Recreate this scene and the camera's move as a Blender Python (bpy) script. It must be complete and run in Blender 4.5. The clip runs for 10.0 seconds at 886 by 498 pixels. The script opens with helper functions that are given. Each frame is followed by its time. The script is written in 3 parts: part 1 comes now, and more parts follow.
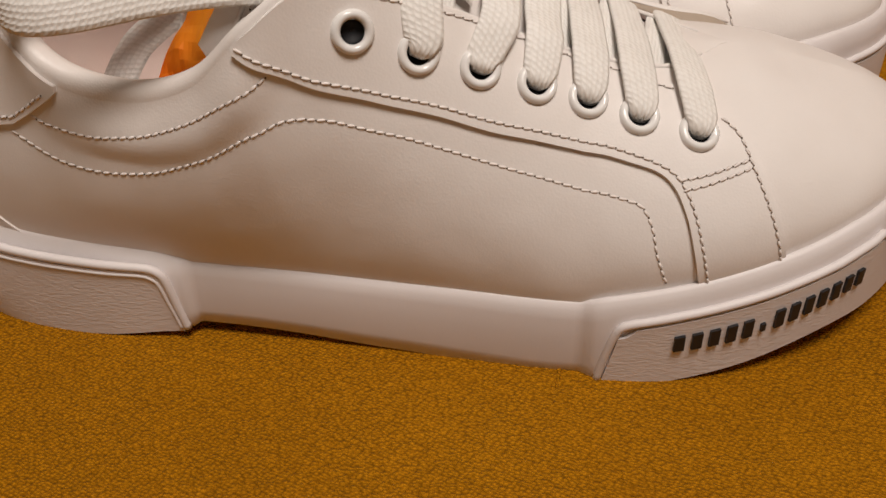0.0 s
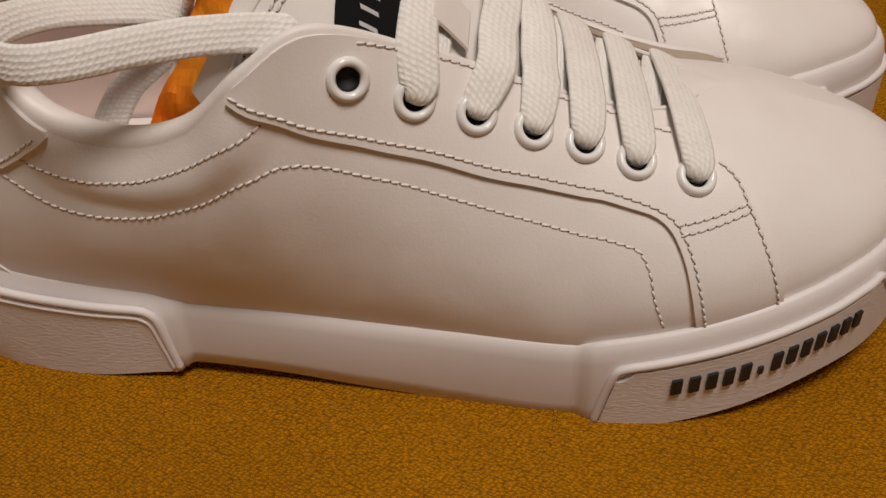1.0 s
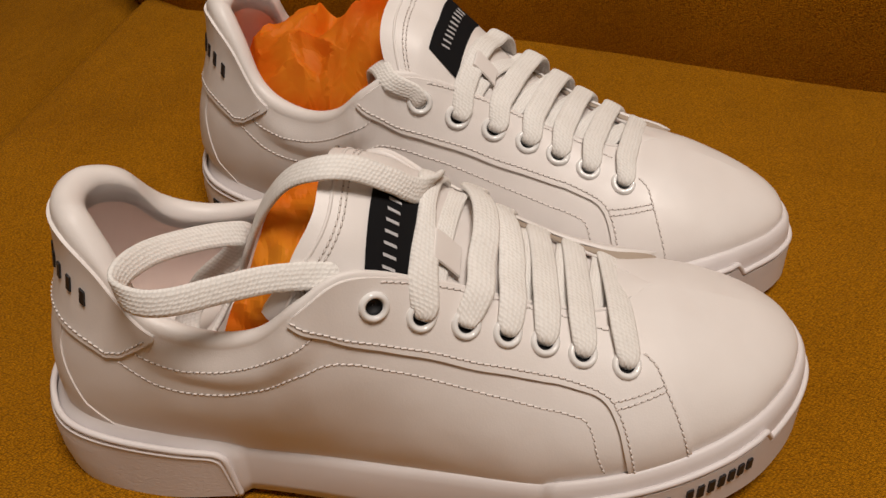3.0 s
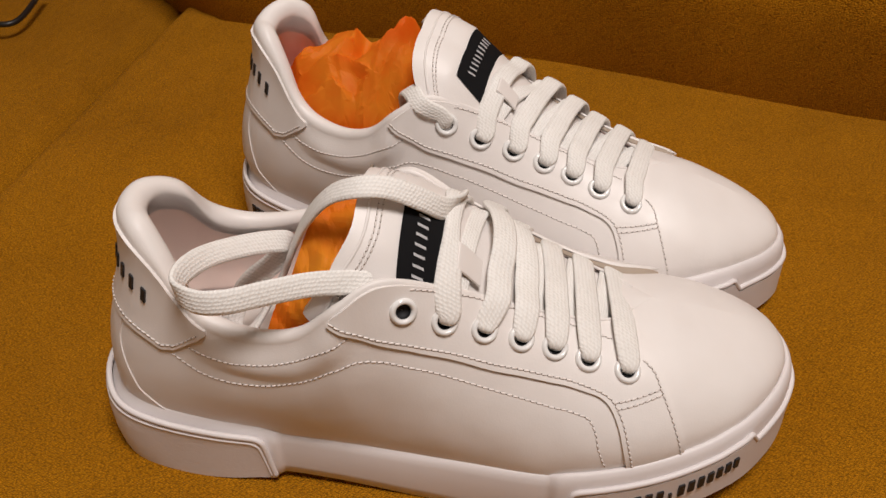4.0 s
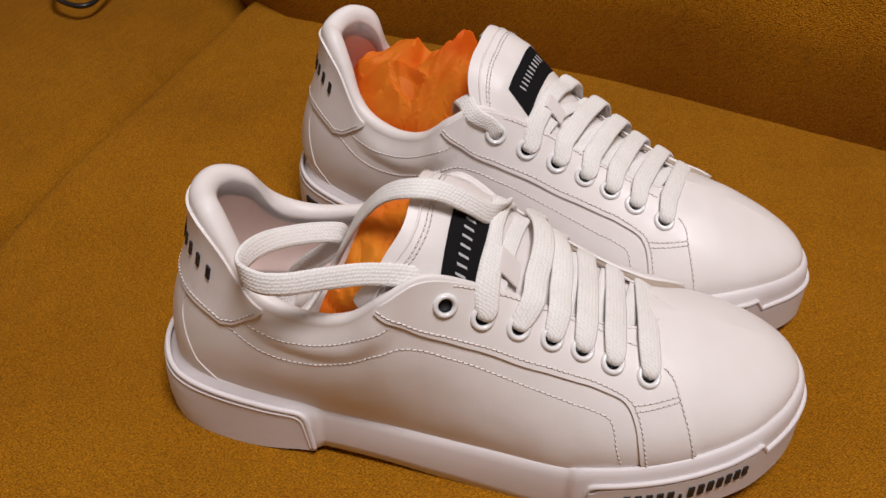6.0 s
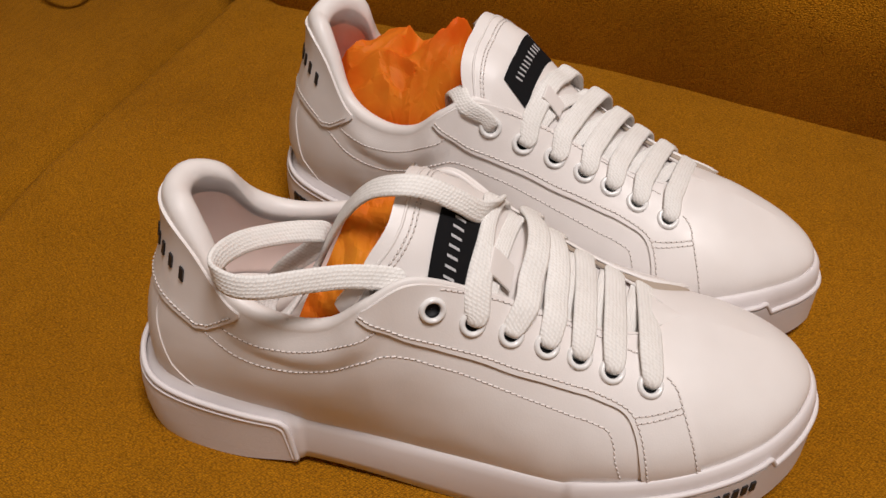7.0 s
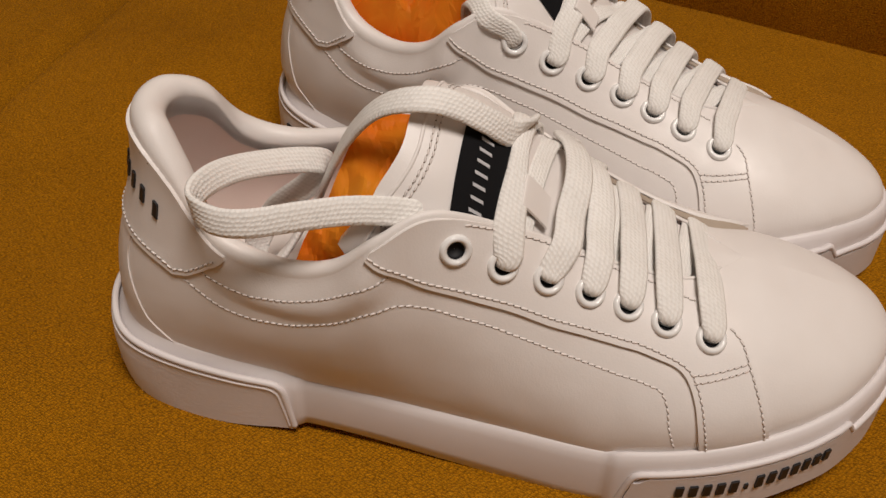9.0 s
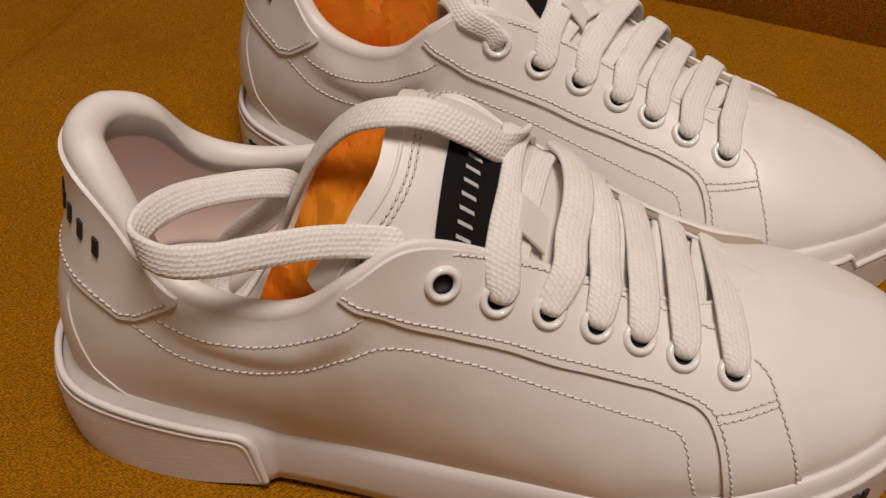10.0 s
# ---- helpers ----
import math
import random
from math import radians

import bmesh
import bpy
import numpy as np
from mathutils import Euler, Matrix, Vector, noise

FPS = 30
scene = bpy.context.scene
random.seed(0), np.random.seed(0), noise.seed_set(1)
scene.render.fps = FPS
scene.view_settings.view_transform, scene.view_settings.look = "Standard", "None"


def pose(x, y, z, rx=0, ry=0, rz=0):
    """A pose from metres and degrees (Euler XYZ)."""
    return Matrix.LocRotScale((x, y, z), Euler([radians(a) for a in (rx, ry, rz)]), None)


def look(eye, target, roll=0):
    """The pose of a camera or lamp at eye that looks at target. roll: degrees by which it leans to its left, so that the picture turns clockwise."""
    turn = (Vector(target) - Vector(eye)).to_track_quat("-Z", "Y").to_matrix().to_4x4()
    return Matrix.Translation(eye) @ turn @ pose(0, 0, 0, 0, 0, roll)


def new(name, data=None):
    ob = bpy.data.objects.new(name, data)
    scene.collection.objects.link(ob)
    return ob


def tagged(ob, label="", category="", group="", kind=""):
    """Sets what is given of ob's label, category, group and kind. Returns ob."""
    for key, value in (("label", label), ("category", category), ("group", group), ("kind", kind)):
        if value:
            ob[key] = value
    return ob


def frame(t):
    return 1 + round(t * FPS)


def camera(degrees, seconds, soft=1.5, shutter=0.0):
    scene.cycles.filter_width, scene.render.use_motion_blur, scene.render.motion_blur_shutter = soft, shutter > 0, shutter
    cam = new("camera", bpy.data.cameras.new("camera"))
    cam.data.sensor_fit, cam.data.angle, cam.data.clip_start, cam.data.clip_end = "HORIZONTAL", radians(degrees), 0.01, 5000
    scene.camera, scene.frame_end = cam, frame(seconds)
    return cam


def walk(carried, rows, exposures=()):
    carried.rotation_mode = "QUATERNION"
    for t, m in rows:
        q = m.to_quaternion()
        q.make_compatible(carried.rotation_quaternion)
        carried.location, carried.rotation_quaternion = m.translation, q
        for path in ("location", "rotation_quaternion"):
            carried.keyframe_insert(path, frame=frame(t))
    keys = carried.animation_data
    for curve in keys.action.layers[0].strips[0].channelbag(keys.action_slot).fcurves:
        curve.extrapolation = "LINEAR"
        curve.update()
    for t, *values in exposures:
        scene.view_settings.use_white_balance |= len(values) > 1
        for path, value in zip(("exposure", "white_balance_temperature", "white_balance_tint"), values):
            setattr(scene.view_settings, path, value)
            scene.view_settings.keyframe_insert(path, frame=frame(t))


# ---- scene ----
cam = camera(49.82, 10.0)
PATH = [
    (0, (0.19562, -0.23349, 0.20213), (0.07802, 0.51937, -0.44545), -2.86),
    (0.5, (0.19463, -0.23009, 0.20727), (0.08234, 0.52310, -0.44087), -2.60),
    (1, (0.19343, -0.22501, 0.20921), (0.08563, 0.53021, -0.43734), -2.48),
    (1.5, (0.19692, -0.22656, 0.22712), (0.09205, 0.53330, -0.41445), -2.42),
    (2, (0.20262, -0.23302, 0.25811), (0.09933, 0.53345, -0.37581), -2.53),
    (2.5, (0.20143, -0.24478, 0.28310), (0.09848, 0.52304, -0.34924), -2.48),
    (3, (0.19946, -0.25914, 0.30587), (0.09526, 0.50971, -0.32501), -2.23),
    (4.5, (0.19941, -0.29554, 0.34203), (0.07277, 0.46858, -0.29049), -0.51),
    (5, (0.19825, -0.30402, 0.34899), (0.06292, 0.45879, -0.28331), 0.32),
    (5.5, (0.19728, -0.31124, 0.35307), (0.05348, 0.45055, -0.27859), 1.25),
    (7, (0.20143, -0.28672, 0.33962), (0.04508, 0.46716, -0.29852), 1.28),
    (7.5, (0.19743, -0.27288, 0.32538), (0.04412, 0.47791, -0.31712), 1.19),
    (8, (0.19258, -0.26781, 0.31702), (0.03939, 0.47907, -0.33005), 1.00),
    (8.5, (0.18856, -0.25843, 0.30598), (0.03981, 0.47798, -0.35401), 1.13),
    (9, (0.18388, -0.25136, 0.29513), (0.04217, 0.47719, -0.37505), 1.47),
    (9.5, (0.18085, -0.23861, 0.28225), (0.05111, 0.49239, -0.38768), 2.06),
    (10, (0.17490, -0.21873, 0.27535), (0.05822, 0.51734, -0.39142), 0.87),
]
EXPOSURES = [(0.0, -0.15, 6750, 13), (1.0, -0.34, 6700, 13), (2.0, -0.38, 7050, 13), (3.0, -0.2, 6750, 13), (4.5, 0.0, 6250, 14), (5.5, 0.0, 5950, 15), (7.0, 0.0, 6250, 14), (8.0, -0.1, 6420, 13), (10.0, -0.3, 6850, 13)]
walk(cam, [(t, look(eye, target, roll)) for t, eye, target, roll in PATH], EXPOSURES)

# ---- light: a warm lamp overhead in a closed, plain room ----
world = bpy.data.worlds.new("world")
scene.world = world
world.use_nodes = True
world.node_tree.nodes["Background"].inputs["Color"].default_value = (1.0, 0.83, 0.62, 1)
world.node_tree.nodes["Background"].inputs["Strength"].default_value = 0.25


def area_lamp(name, eye, target, size, power, colour):
    data = bpy.data.lights.new(name, "AREA")
    data.shape, data.size, data.energy, data.color = "DISK", size, power, colour
    ob = new(name, data)
    ob.matrix_world = look(eye, target)
    return ob


area_lamp("ceiling_lamp_light", (0.52, -0.46, 1.92), (0.15, 0.05, 0), 0.66, 35, (1.0, 0.94, 0.87))


# ---- materials ----
def material(name, colour, rough=0.6, metal=0.0, spec=0.5):
    m = bpy.data.materials.new(name)
    m.use_nodes = True
    b = m.node_tree.nodes["Principled BSDF"]
    b.inputs["Base Color"].default_value = (*colour, 1)
    b.inputs["Roughness"].default_value = rough
    b.inputs["Metallic"].default_value = metal
    b.inputs["Specular IOR Level"].default_value = spec
    return m, m.node_tree, b


def node(tree, kind, **values):
    n = tree.nodes.new(kind)
    for key, value in values.items():
        n.inputs[key.replace("_", " ")].default_value = value
    return n


def ramp(tree, fac, stops):
    r = tree.nodes.new("ShaderNodeValToRGB")
    e = r.color_ramp.elements
    while len(e) < len(stops):
        e.new(0.5)
    for k, (pos, col) in zip(e, stops):
        k.position, k.color = pos, (*col, 1)
    tree.links.new(fac, r.inputs["Fac"])
    return r


def bump(tree, bsdf, height, strength, distance, under=None):
    b = node(tree, "ShaderNodeBump", Strength=strength, Distance=distance)
    tree.links.new(height, b.inputs["Height"])
    if under:
        tree.links.new(under.outputs["Normal"], b.inputs["Normal"])
    tree.links.new(b.outputs["Normal"], bsdf.inputs["Normal"])
    return b


def coords(tree, which="Object"):
    return tree.nodes.new("ShaderNodeTexCoord").outputs[which]


def leather(name, tone, dirt, rough):
    m, tree, b = material(name, tone, rough, spec=0.4)
    co = coords(tree)
    big = node(tree, "ShaderNodeTexNoise", Scale=14.0, Detail=4.0, Roughness=0.6)
    fine = node(tree, "ShaderNodeTexVoronoi", Scale=1500.0)
    crease = node(tree, "ShaderNodeTexNoise", Scale=90.0, Detail=5.0, Roughness=0.65)
    for n in (big, fine, crease):
        tree.links.new(co, n.inputs["Vector"])
    r = ramp(tree, big.outputs["Fac"], [(0.3, dirt), (0.62, tone)])
    tree.links.new(r.outputs["Color"], b.inputs["Base Color"])
    rr = ramp(tree, crease.outputs["Fac"], [(0.3, (rough - 0.08,) * 3), (0.7, (rough + 0.1,) * 3)])
    tree.links.new(rr.outputs["Color"], b.inputs["Roughness"])
    wave = node(tree, "ShaderNodeTexNoise", Scale=24.0, Detail=2.0, Roughness=0.45)
    tree.links.new(co, wave.inputs["Vector"])
    first = bump(tree, b, fine.outputs["Distance"], 0.10, 0.0003)
    second = bump(tree, b, crease.outputs["Fac"], 0.14, 0.0008, first)
    bump(tree, b, wave.outputs["Fac"], 0.5, 0.004, second)
    return m


LEATHER = leather("white_leather", (0.82, 0.780, 0.760), (0.78, 0.73, 0.70), 0.42)
LINING = leather("lining_leather", (0.96, 0.80, 0.745), (0.93, 0.74, 0.68), 0.6)
EDGE = leather("raw_edge", (0.44, 0.36, 0.29), (0.28, 0.22, 0.17), 0.9)


def rubber(name, wrinkled):
    m, tree, b = material(name, (0.78, 0.735, 0.735), 0.5, spec=0.4)
    co = coords(tree)
    big = node(tree, "ShaderNodeTexNoise", Scale=18.0, Detail=5.0)
    tree.links.new(co, big.inputs["Vector"])
    r = ramp(tree, big.outputs["Fac"], [(0.3, (0.72, 0.67, 0.665)), (0.65, (0.78, 0.735, 0.735))])
    tree.links.new(r.outputs["Color"], b.inputs["Base Color"])
    squash = tree.nodes.new("ShaderNodeMapping")
    squash.inputs["Scale"].default_value = (0.45, 0.45, 1.3) if wrinkled else (1, 1, 1)
    tree.links.new(co, squash.inputs["Vector"])
    grain = node(tree, "ShaderNodeTexNoise", Scale=900.0 if wrinkled else 1400.0, Detail=3.0, Distortion=0.6)
    tree.links.new(squash.outputs["Vector"], grain.inputs["Vector"])
    bump(tree, b, grain.outputs["Fac"], 0.3 if wrinkled else 0.05, 0.0007)
    return m


RUBBER = rubber("white_rubber", False)
GRAINED = rubber("grained_rubber", True)


def woven(name):
    """Flat knitted lace: plump little stitches in offset rows along the band."""
    m, tree, b = material(name, (0.84, 0.82, 0.79), 0.85, spec=0.2)
    uv = coords(tree, "UV")
    knit = node(tree, "ShaderNodeTexVoronoi", Scale=1.0, Randomness=0.28)
    knit.voronoi_dimensions = "2D"
    tree.links.new(uv, knit.inputs["Vector"])
    dirt = node(tree, "ShaderNodeTexNoise", Scale=60.0, Detail=3.0)
    tree.links.new(coords(tree), dirt.inputs["Vector"])
    r = ramp(tree, dirt.outputs["Fac"], [(0.3, (0.82, 0.795, 0.765)), (0.65, (0.87, 0.85, 0.825))])
    # shade between the knit stitches, multiplied into the white
    gap = ramp(tree, knit.outputs["Distance"], [(0.35, (1, 1, 1)), (0.75, (0.72, 0.69, 0.65))])
    mix = tree.nodes.new("ShaderNodeMixRGB")
    mix.blend_type = "MULTIPLY"
    mix.inputs["Fac"].default_value = 0.5
    tree.links.new(r.outputs["Color"], mix.inputs["Color1"])
    tree.links.new(gap.outputs["Color"], mix.inputs["Color2"])
    tree.links.new(mix.outputs["Color"], b.inputs["Base Color"])
    inv = node(tree, "ShaderNodeMath")
    inv.operation = "SUBTRACT"
    inv.inputs[0].default_value = 1.0
    tree.links.new(knit.outputs["Distance"], inv.inputs[1])
    bump(tree, b, inv.outputs[0], 0.6, 0.0006)
    return m


LACE = woven("white_lace")


def tissue(name):
    m, tree, b = material(name, (0.85, 0.26, 0.03), 0.6, spec=0.3)
    n = node(tree, "ShaderNodeTexNoise", Scale=35.0, Detail=5.0)
    tree.links.new(coords(tree), n.inputs["Vector"])
    r = ramp(tree, n.outputs["Fac"], [(0.3, (0.93, 0.155, 0.003)), (0.7, (1.0, 0.36, 0.022))])
    tree.links.new(r.outputs["Color"], b.inputs["Base Color"])
    bump(tree, b, n.outputs["Fac"], 0.4, 0.002)
    thin = tree.nodes.new("ShaderNodeBsdfTranslucent")
    tree.links.new(r.outputs["Color"], thin.inputs["Color"])
    mix = tree.nodes.new("ShaderNodeMixShader")
    mix.inputs["Fac"].default_value = 0.45
    tree.links.new(b.outputs["BSDF"], mix.inputs[1])
    tree.links.new(thin.outputs["BSDF"], mix.inputs[2])
    tree.links.new(mix.outputs["Shader"], tree.nodes["Material Output"].inputs["Surface"])
    return m


TISSUE = tissue("orange_tissue")
INSOLE = leather("insole_leather", (0.78, 0.74, 0.70), (0.70, 0.66, 0.62), 0.6)
BLACK = material("black_rubber", (0.012, 0.012, 0.014), 0.45)[0]
DARK = material("needle_shade", (0.16, 0.12, 0.09), 0.9)[0]
ENAMEL = material("white_enamel", (0.82, 0.81, 0.80), 0.14, spec=0.6)[0]
THREAD = material("thread", (0.79, 0.73, 0.70), 0.8)[0]
PITCH = material("eyelet_shade", (0.01, 0.01, 0.012), 0.7)[0]
SILVER = material("silver_thread", (0.52, 0.52, 0.54), 0.5)[0]


def fabric_mustard():
    """A tight basket weave: small cells in rows, nubbly, with a brushed sheen and faint worn patches."""
    m, tree, b = material("mustard_weave", (0.36, 0.15, 0.008), 0.85, spec=0.06)
    co = coords(tree)
    wobble = node(tree, "ShaderNodeTexNoise", Scale=260.0, Detail=2.0)
    tree.links.new(co, wobble.inputs["Vector"])
    shift = tree.nodes.new("ShaderNodeVectorMath")
    shift.operation = "MULTIPLY_ADD"
    shift.inputs[1].default_value = (0.0012, 0.0012, 0.0012)
    tree.links.new(wobble.outputs["Color"], shift.inputs[0])
    tree.links.new(co, shift.inputs[2])
    squash = tree.nodes.new("ShaderNodeMapping")
    squash.inputs["Scale"].default_value = (0.72, 1.1, 1.1)
    squash.inputs["Rotation"].default_value = (0, 0, 0.35)
    tree.links.new(shift.outputs[0], squash.inputs["Vector"])
    cell = node(tree, "ShaderNodeTexVoronoi", Scale=1020.0, Randomness=0.65)
    tree.links.new(squash.outputs["Vector"], cell.inputs["Vector"])
    big = node(tree, "ShaderNodeTexNoise", Scale=8.0, Detail=4.0, Roughness=0.5)
    mid = node(tree, "ShaderNodeTexNoise", Scale=60.0, Detail=4.0, Roughness=0.6)
    fleck = node(tree, "ShaderNodeTexNoise", Scale=980.0, Detail=2.0, Roughness=0.6)
    for n in (big, mid, fleck):
        tree.links.new(co, n.inputs["Vector"])
    flecks = ramp(tree, fleck.outputs["Fac"], [(0.36, (0.88, 0.87, 0.84)), (0.5, (1.0, 1.0, 1.0)), (0.66, (1.20, 1.21, 1.3))])
    base = ramp(tree, big.outputs["Fac"], [(0.32, (0.340, 0.134, 0.0034)), (0.68, (0.415, 0.169, 0.0048))])
    patchy = ramp(tree, mid.outputs["Fac"], [(0.3, (0.95, 0.95, 0.94)), (0.7, (1.05, 1.05, 1.04))])
    # lit nubs and shaded gaps of the weave, painted into the colour
    nub_shading = ramp(tree, cell.outputs["Distance"], [(0.05, (1.44, 1.44, 1.48)), (0.4, (1.10, 1.08, 1.02)), (0.8, (0.70, 0.67, 0.54))])
    last = base
    for layer in (patchy, flecks, nub_shading):
        mix = tree.nodes.new("ShaderNodeMixRGB")
        mix.blend_type = "MULTIPLY"
        mix.inputs["Fac"].default_value = 1.0
        tree.links.new(last.outputs["Color"], mix.inputs["Color1"])
        tree.links.new(layer.outputs["Color"], mix.inputs["Color2"])
        last = mix
    tree.links.new(last.outputs["Color"], b.inputs["Base Color"])
    b.inputs["Sheen Weight"].default_value = 0.04
    b.inputs["Sheen Roughness"].default_value = 0.45
    b.inputs["Sheen Tint"].default_value = (1.0, 0.62, 0.2, 1)
    inv = node(tree, "ShaderNodeMath")
    inv.operation = "SUBTRACT"
    inv.inputs[0].default_value = 1.0
    tree.links.new(cell.outputs["Distance"], inv.inputs[1])
    bump(tree, b, inv.outputs[0], 1.0, 0.0014)
    return m


MUSTARD = fabric_mustard()


# ---- mesh helpers ----
def mesh_of(name, verts, faces, mat, smooth=True, uv=None):
    me = bpy.data.meshes.new(name)
    me.from_pydata(np.array([tuple(v) for v in np.reshape(verts, (-1, 3))], float).tolist(), [], [tuple(map(int, f)) for f in faces])
    me.materials.append(mat)
    if smooth:
        me.polygons.foreach_set("use_smooth", [True] * len(me.polygons))
    if uv is not None:
        layer = me.uv_layers.new(name="UVMap")
        idx = np.empty(len(me.loops), dtype=np.int32)
        me.loops.foreach_get("vertex_index", idx)
        layer.data.foreach_set("uv", np.asarray(uv, dtype=np.float32)[idx].ravel())
    me.update()
    return me


def part(name, data, parent, label=""):
    """Links mesh data as one part under a thing or a part."""
    ob = new(name, data)
    ob.parent = parent
    return tagged(ob, label) if label else ob


def grid_faces(nu, nv, wrap=False, flip=False):
    faces = []
    for i in range(nu if wrap else nu - 1):
        j = (i + 1) % nu
        for k in range(nv - 1):
            f = (i * nv + k, j * nv + k, j * nv + k + 1, i * nv + k + 1)
            faces.append(f[::-1] if flip else f)
    return faces


# ---- shoe shape ----
SOLE_NEAR = [(.0095, -.006), (.013, -.022), (.0235, -.0365), (.041, -.0435), (.065, -.0458), (.088, -.0453), (.108, -.046), (.126, -.0468), (.144, -.048),
             (.170, -.0497), (.200, -.0515), (.230, -.0495), (.256, -.042), (.277, -.030), (.292, -.013), (.300, .003), (.302, .016)]
SOLE_FAR = [(.013, .010), (.0235, .0245), (.040, .033), (.065, .037), (.088, .039), (.108, .0405), (.126, .0425), (.144, .0455),
            (.170, .0505), (.200, .056), (.230, .0585), (.256, .056), (.277, .049), (.291, .040), (.299, .029)]
TOP_NEAR = [(.0292, -.004, .1142), (.0320, -.016, .1145), (.0409, -.0275, .1140), (.0525, -.034, .1040), (.068, -.0405, .0850), (.088, -.043, .0805),
            (.107, -.045, .0863), (.122, -.0445, .1), (.138, -.036, .1085), (.163, -.0235, .098), (.195, -.014, .082), (.222, -.0065, .0736),
            (.240, .010, .0730), (.253, .0125, .0695), (.264, .0145, .0660), (.272, .0155, .0632), (.277, .016, .061)]
TOP_FAR = [(.0322, .007, .1125), (.0415, .018, .1055), (.052, .027, .089), (.068, .032, .0822), (.088, .035, .0835), (.107, .038, .0890),
           (.122, .040, .0995), (.138, .038, .108), (.163, .0335, .0945), (.195, .032, .0785), (.222, .0245, .0722), (.240, .010, .0730),
           (.253, .0125, .0695), (.264, .0145, .0660), (.272, .0155, .0632)]
SOLE_LOOP = np.array(SOLE_NEAR + SOLE_FAR[::-1])
TOP_LOOP = np.array(TOP_NEAR + TOP_FAR[::-1])
LOOP = len(SOLE_LOOP)
KNOTS = np.array([0., 2, 4, 6, 8, 10, 12, 16])
BULGE = np.array([.0035, .004, .0065, .0100, .0082, .0048, .0035, .003])
FRONT_Q = np.array([0., 7, 8, 9, 10, 11, 12, 16])
FRONT_W = np.array([0., 0, .35, .6, .75, .85, 1, 1])
BOTTOM_X = np.array([0., .03, .06, .09, .15, .205, .245, .272, .288, .303])
BOTTOM_Z = np.array([.001, .0, .0, .0035, .000, -.003, .0035, .0105, .0115, .013])
RIM_X = np.array([0., .036, .062, .084, .094, .2035, .2085, .232, .254, .275, .302])
RIM_Z = np.array([.0365, .0335, .0315, .0295, .0275, .0255, .0280, .0328, .0375, .0425, .0445])


def catmull(points, u, closed):
    """Catmull-Rom through the points, at the positions u counted in points."""
    p, u = np.asarray(points, float), np.asarray(u, float)
    n = len(p)
    i = np.floor(u).astype(int)
    if not closed:
        i = np.clip(i, 0, n - 2)
    f = (u - i)[..., None]
    at = (lambda k: p[k % n]) if closed else (lambda k: p[np.clip(k, 0, n - 1)])
    a, b, c, d = at(i - 1), at(i), at(i + 1), at(i + 2)
    return b + f * ((c - a) / 2 + f * (a - 2.5 * b + 2 * c - d / 2 + f * (1.5 * (b - c) + (d - a) / 2)))


def smooth_at(x, xs, ys):
    """A smooth curve through a few heights."""
    x = np.asarray(x, float)
    s = np.gradient(ys, xs)
    k = np.clip(np.searchsorted(xs, x) - 1, 0, len(xs) - 2)
    h = xs[k + 1] - xs[k]
    t = np.clip((x - xs[k]) / h, 0, 1)
    return (ys[k] * (1 + 2 * t) * (1 - t) ** 2 + h * s[k] * t * (1 - t) ** 2 + ys[k + 1] * t * t * (3 - 2 * t) + h * s[k + 1] * t * t * (t - 1))


def outline(u, inset=0.0):
    """The sole's outer outline in plan, moved inwards, and its outward normal."""
    p = catmull(SOLE_LOOP, u, True)
    d = catmull(SOLE_LOOP, np.asarray(u) + .03, True) - catmull(SOLE_LOOP, np.asarray(u) - .03, True)
    n = np.stack([d[..., 1], -d[..., 0]], -1)
    n /= np.linalg.norm(n, axis=-1, keepdims=True)
    return p - n * np.asarray(inset)[..., None], n


def upper(u, v):
    """A point of the upper: u runs round the shoe from the heel along the lateral side, v from the sole (0) to the top line (1)."""
    u, v = np.broadcast_arrays(np.asarray(u, float), np.asarray(v, float))
    q = np.minimum(u % LOOP, LOOP - u % LOOP)
    xy, n = outline(u, np.interp(q, [0, 2, 3.5, 6], [.0042, .0042, .0045, .0050]))
    base = np.concatenate([xy, (np.interp(xy[..., 0], RIM_X, RIM_Z) - .002)[..., None]], -1)
    top = catmull(TOP_LOOP, u, True)
    top = np.where(q[..., None] > 12, (top + catmull(TOP_LOOP, LOOP - u, True)) / 2, top)
    h = (top[..., 2] - base[..., 2])[..., None]
    out = np.concatenate([n, np.zeros_like(n[..., :1])], -1)
    up = np.array([0, 0, 1.0])
    w = np.interp(q, FRONT_Q, FRONT_W)[..., None]
    p1 = base + up * h * (.45 - .07 * w) + out * np.interp(q, KNOTS, BULGE)[..., None]
    rear = top - up * .4 * h + out * np.interp(q, [0, 2, 4, 6], [.0003, .0008, .004, .005])[..., None]
    front = top + (base - top) * np.array([.62, .62, 0])
    fall = np.interp(top[..., 0], [.222, .240, .253, .264, .277], [0, -.25, -.37, -.42, -.45])
    front[..., 2] += fall * (front[..., 0] - top[..., 0])
    p2 = rear * (1 - w) + front * w
    # the padded collar swells above the lower seam, which is drawn in
    pad = np.clip(np.minimum((q - 3.7) / .9, (7.6 - q) / .8), 0, 1)
    swell = np.sin(np.pi * np.clip((v - .69) / .31, 0, 1)) ** 1.5
    puff = out * (pad * swell * .0017)[..., None]
    v = v[..., None]
    return puff + base * (1 - v) ** 3 + 3 * p1 * v * (1 - v) ** 2 + 3 * p2 * v * v * (1 - v) + top * v ** 3


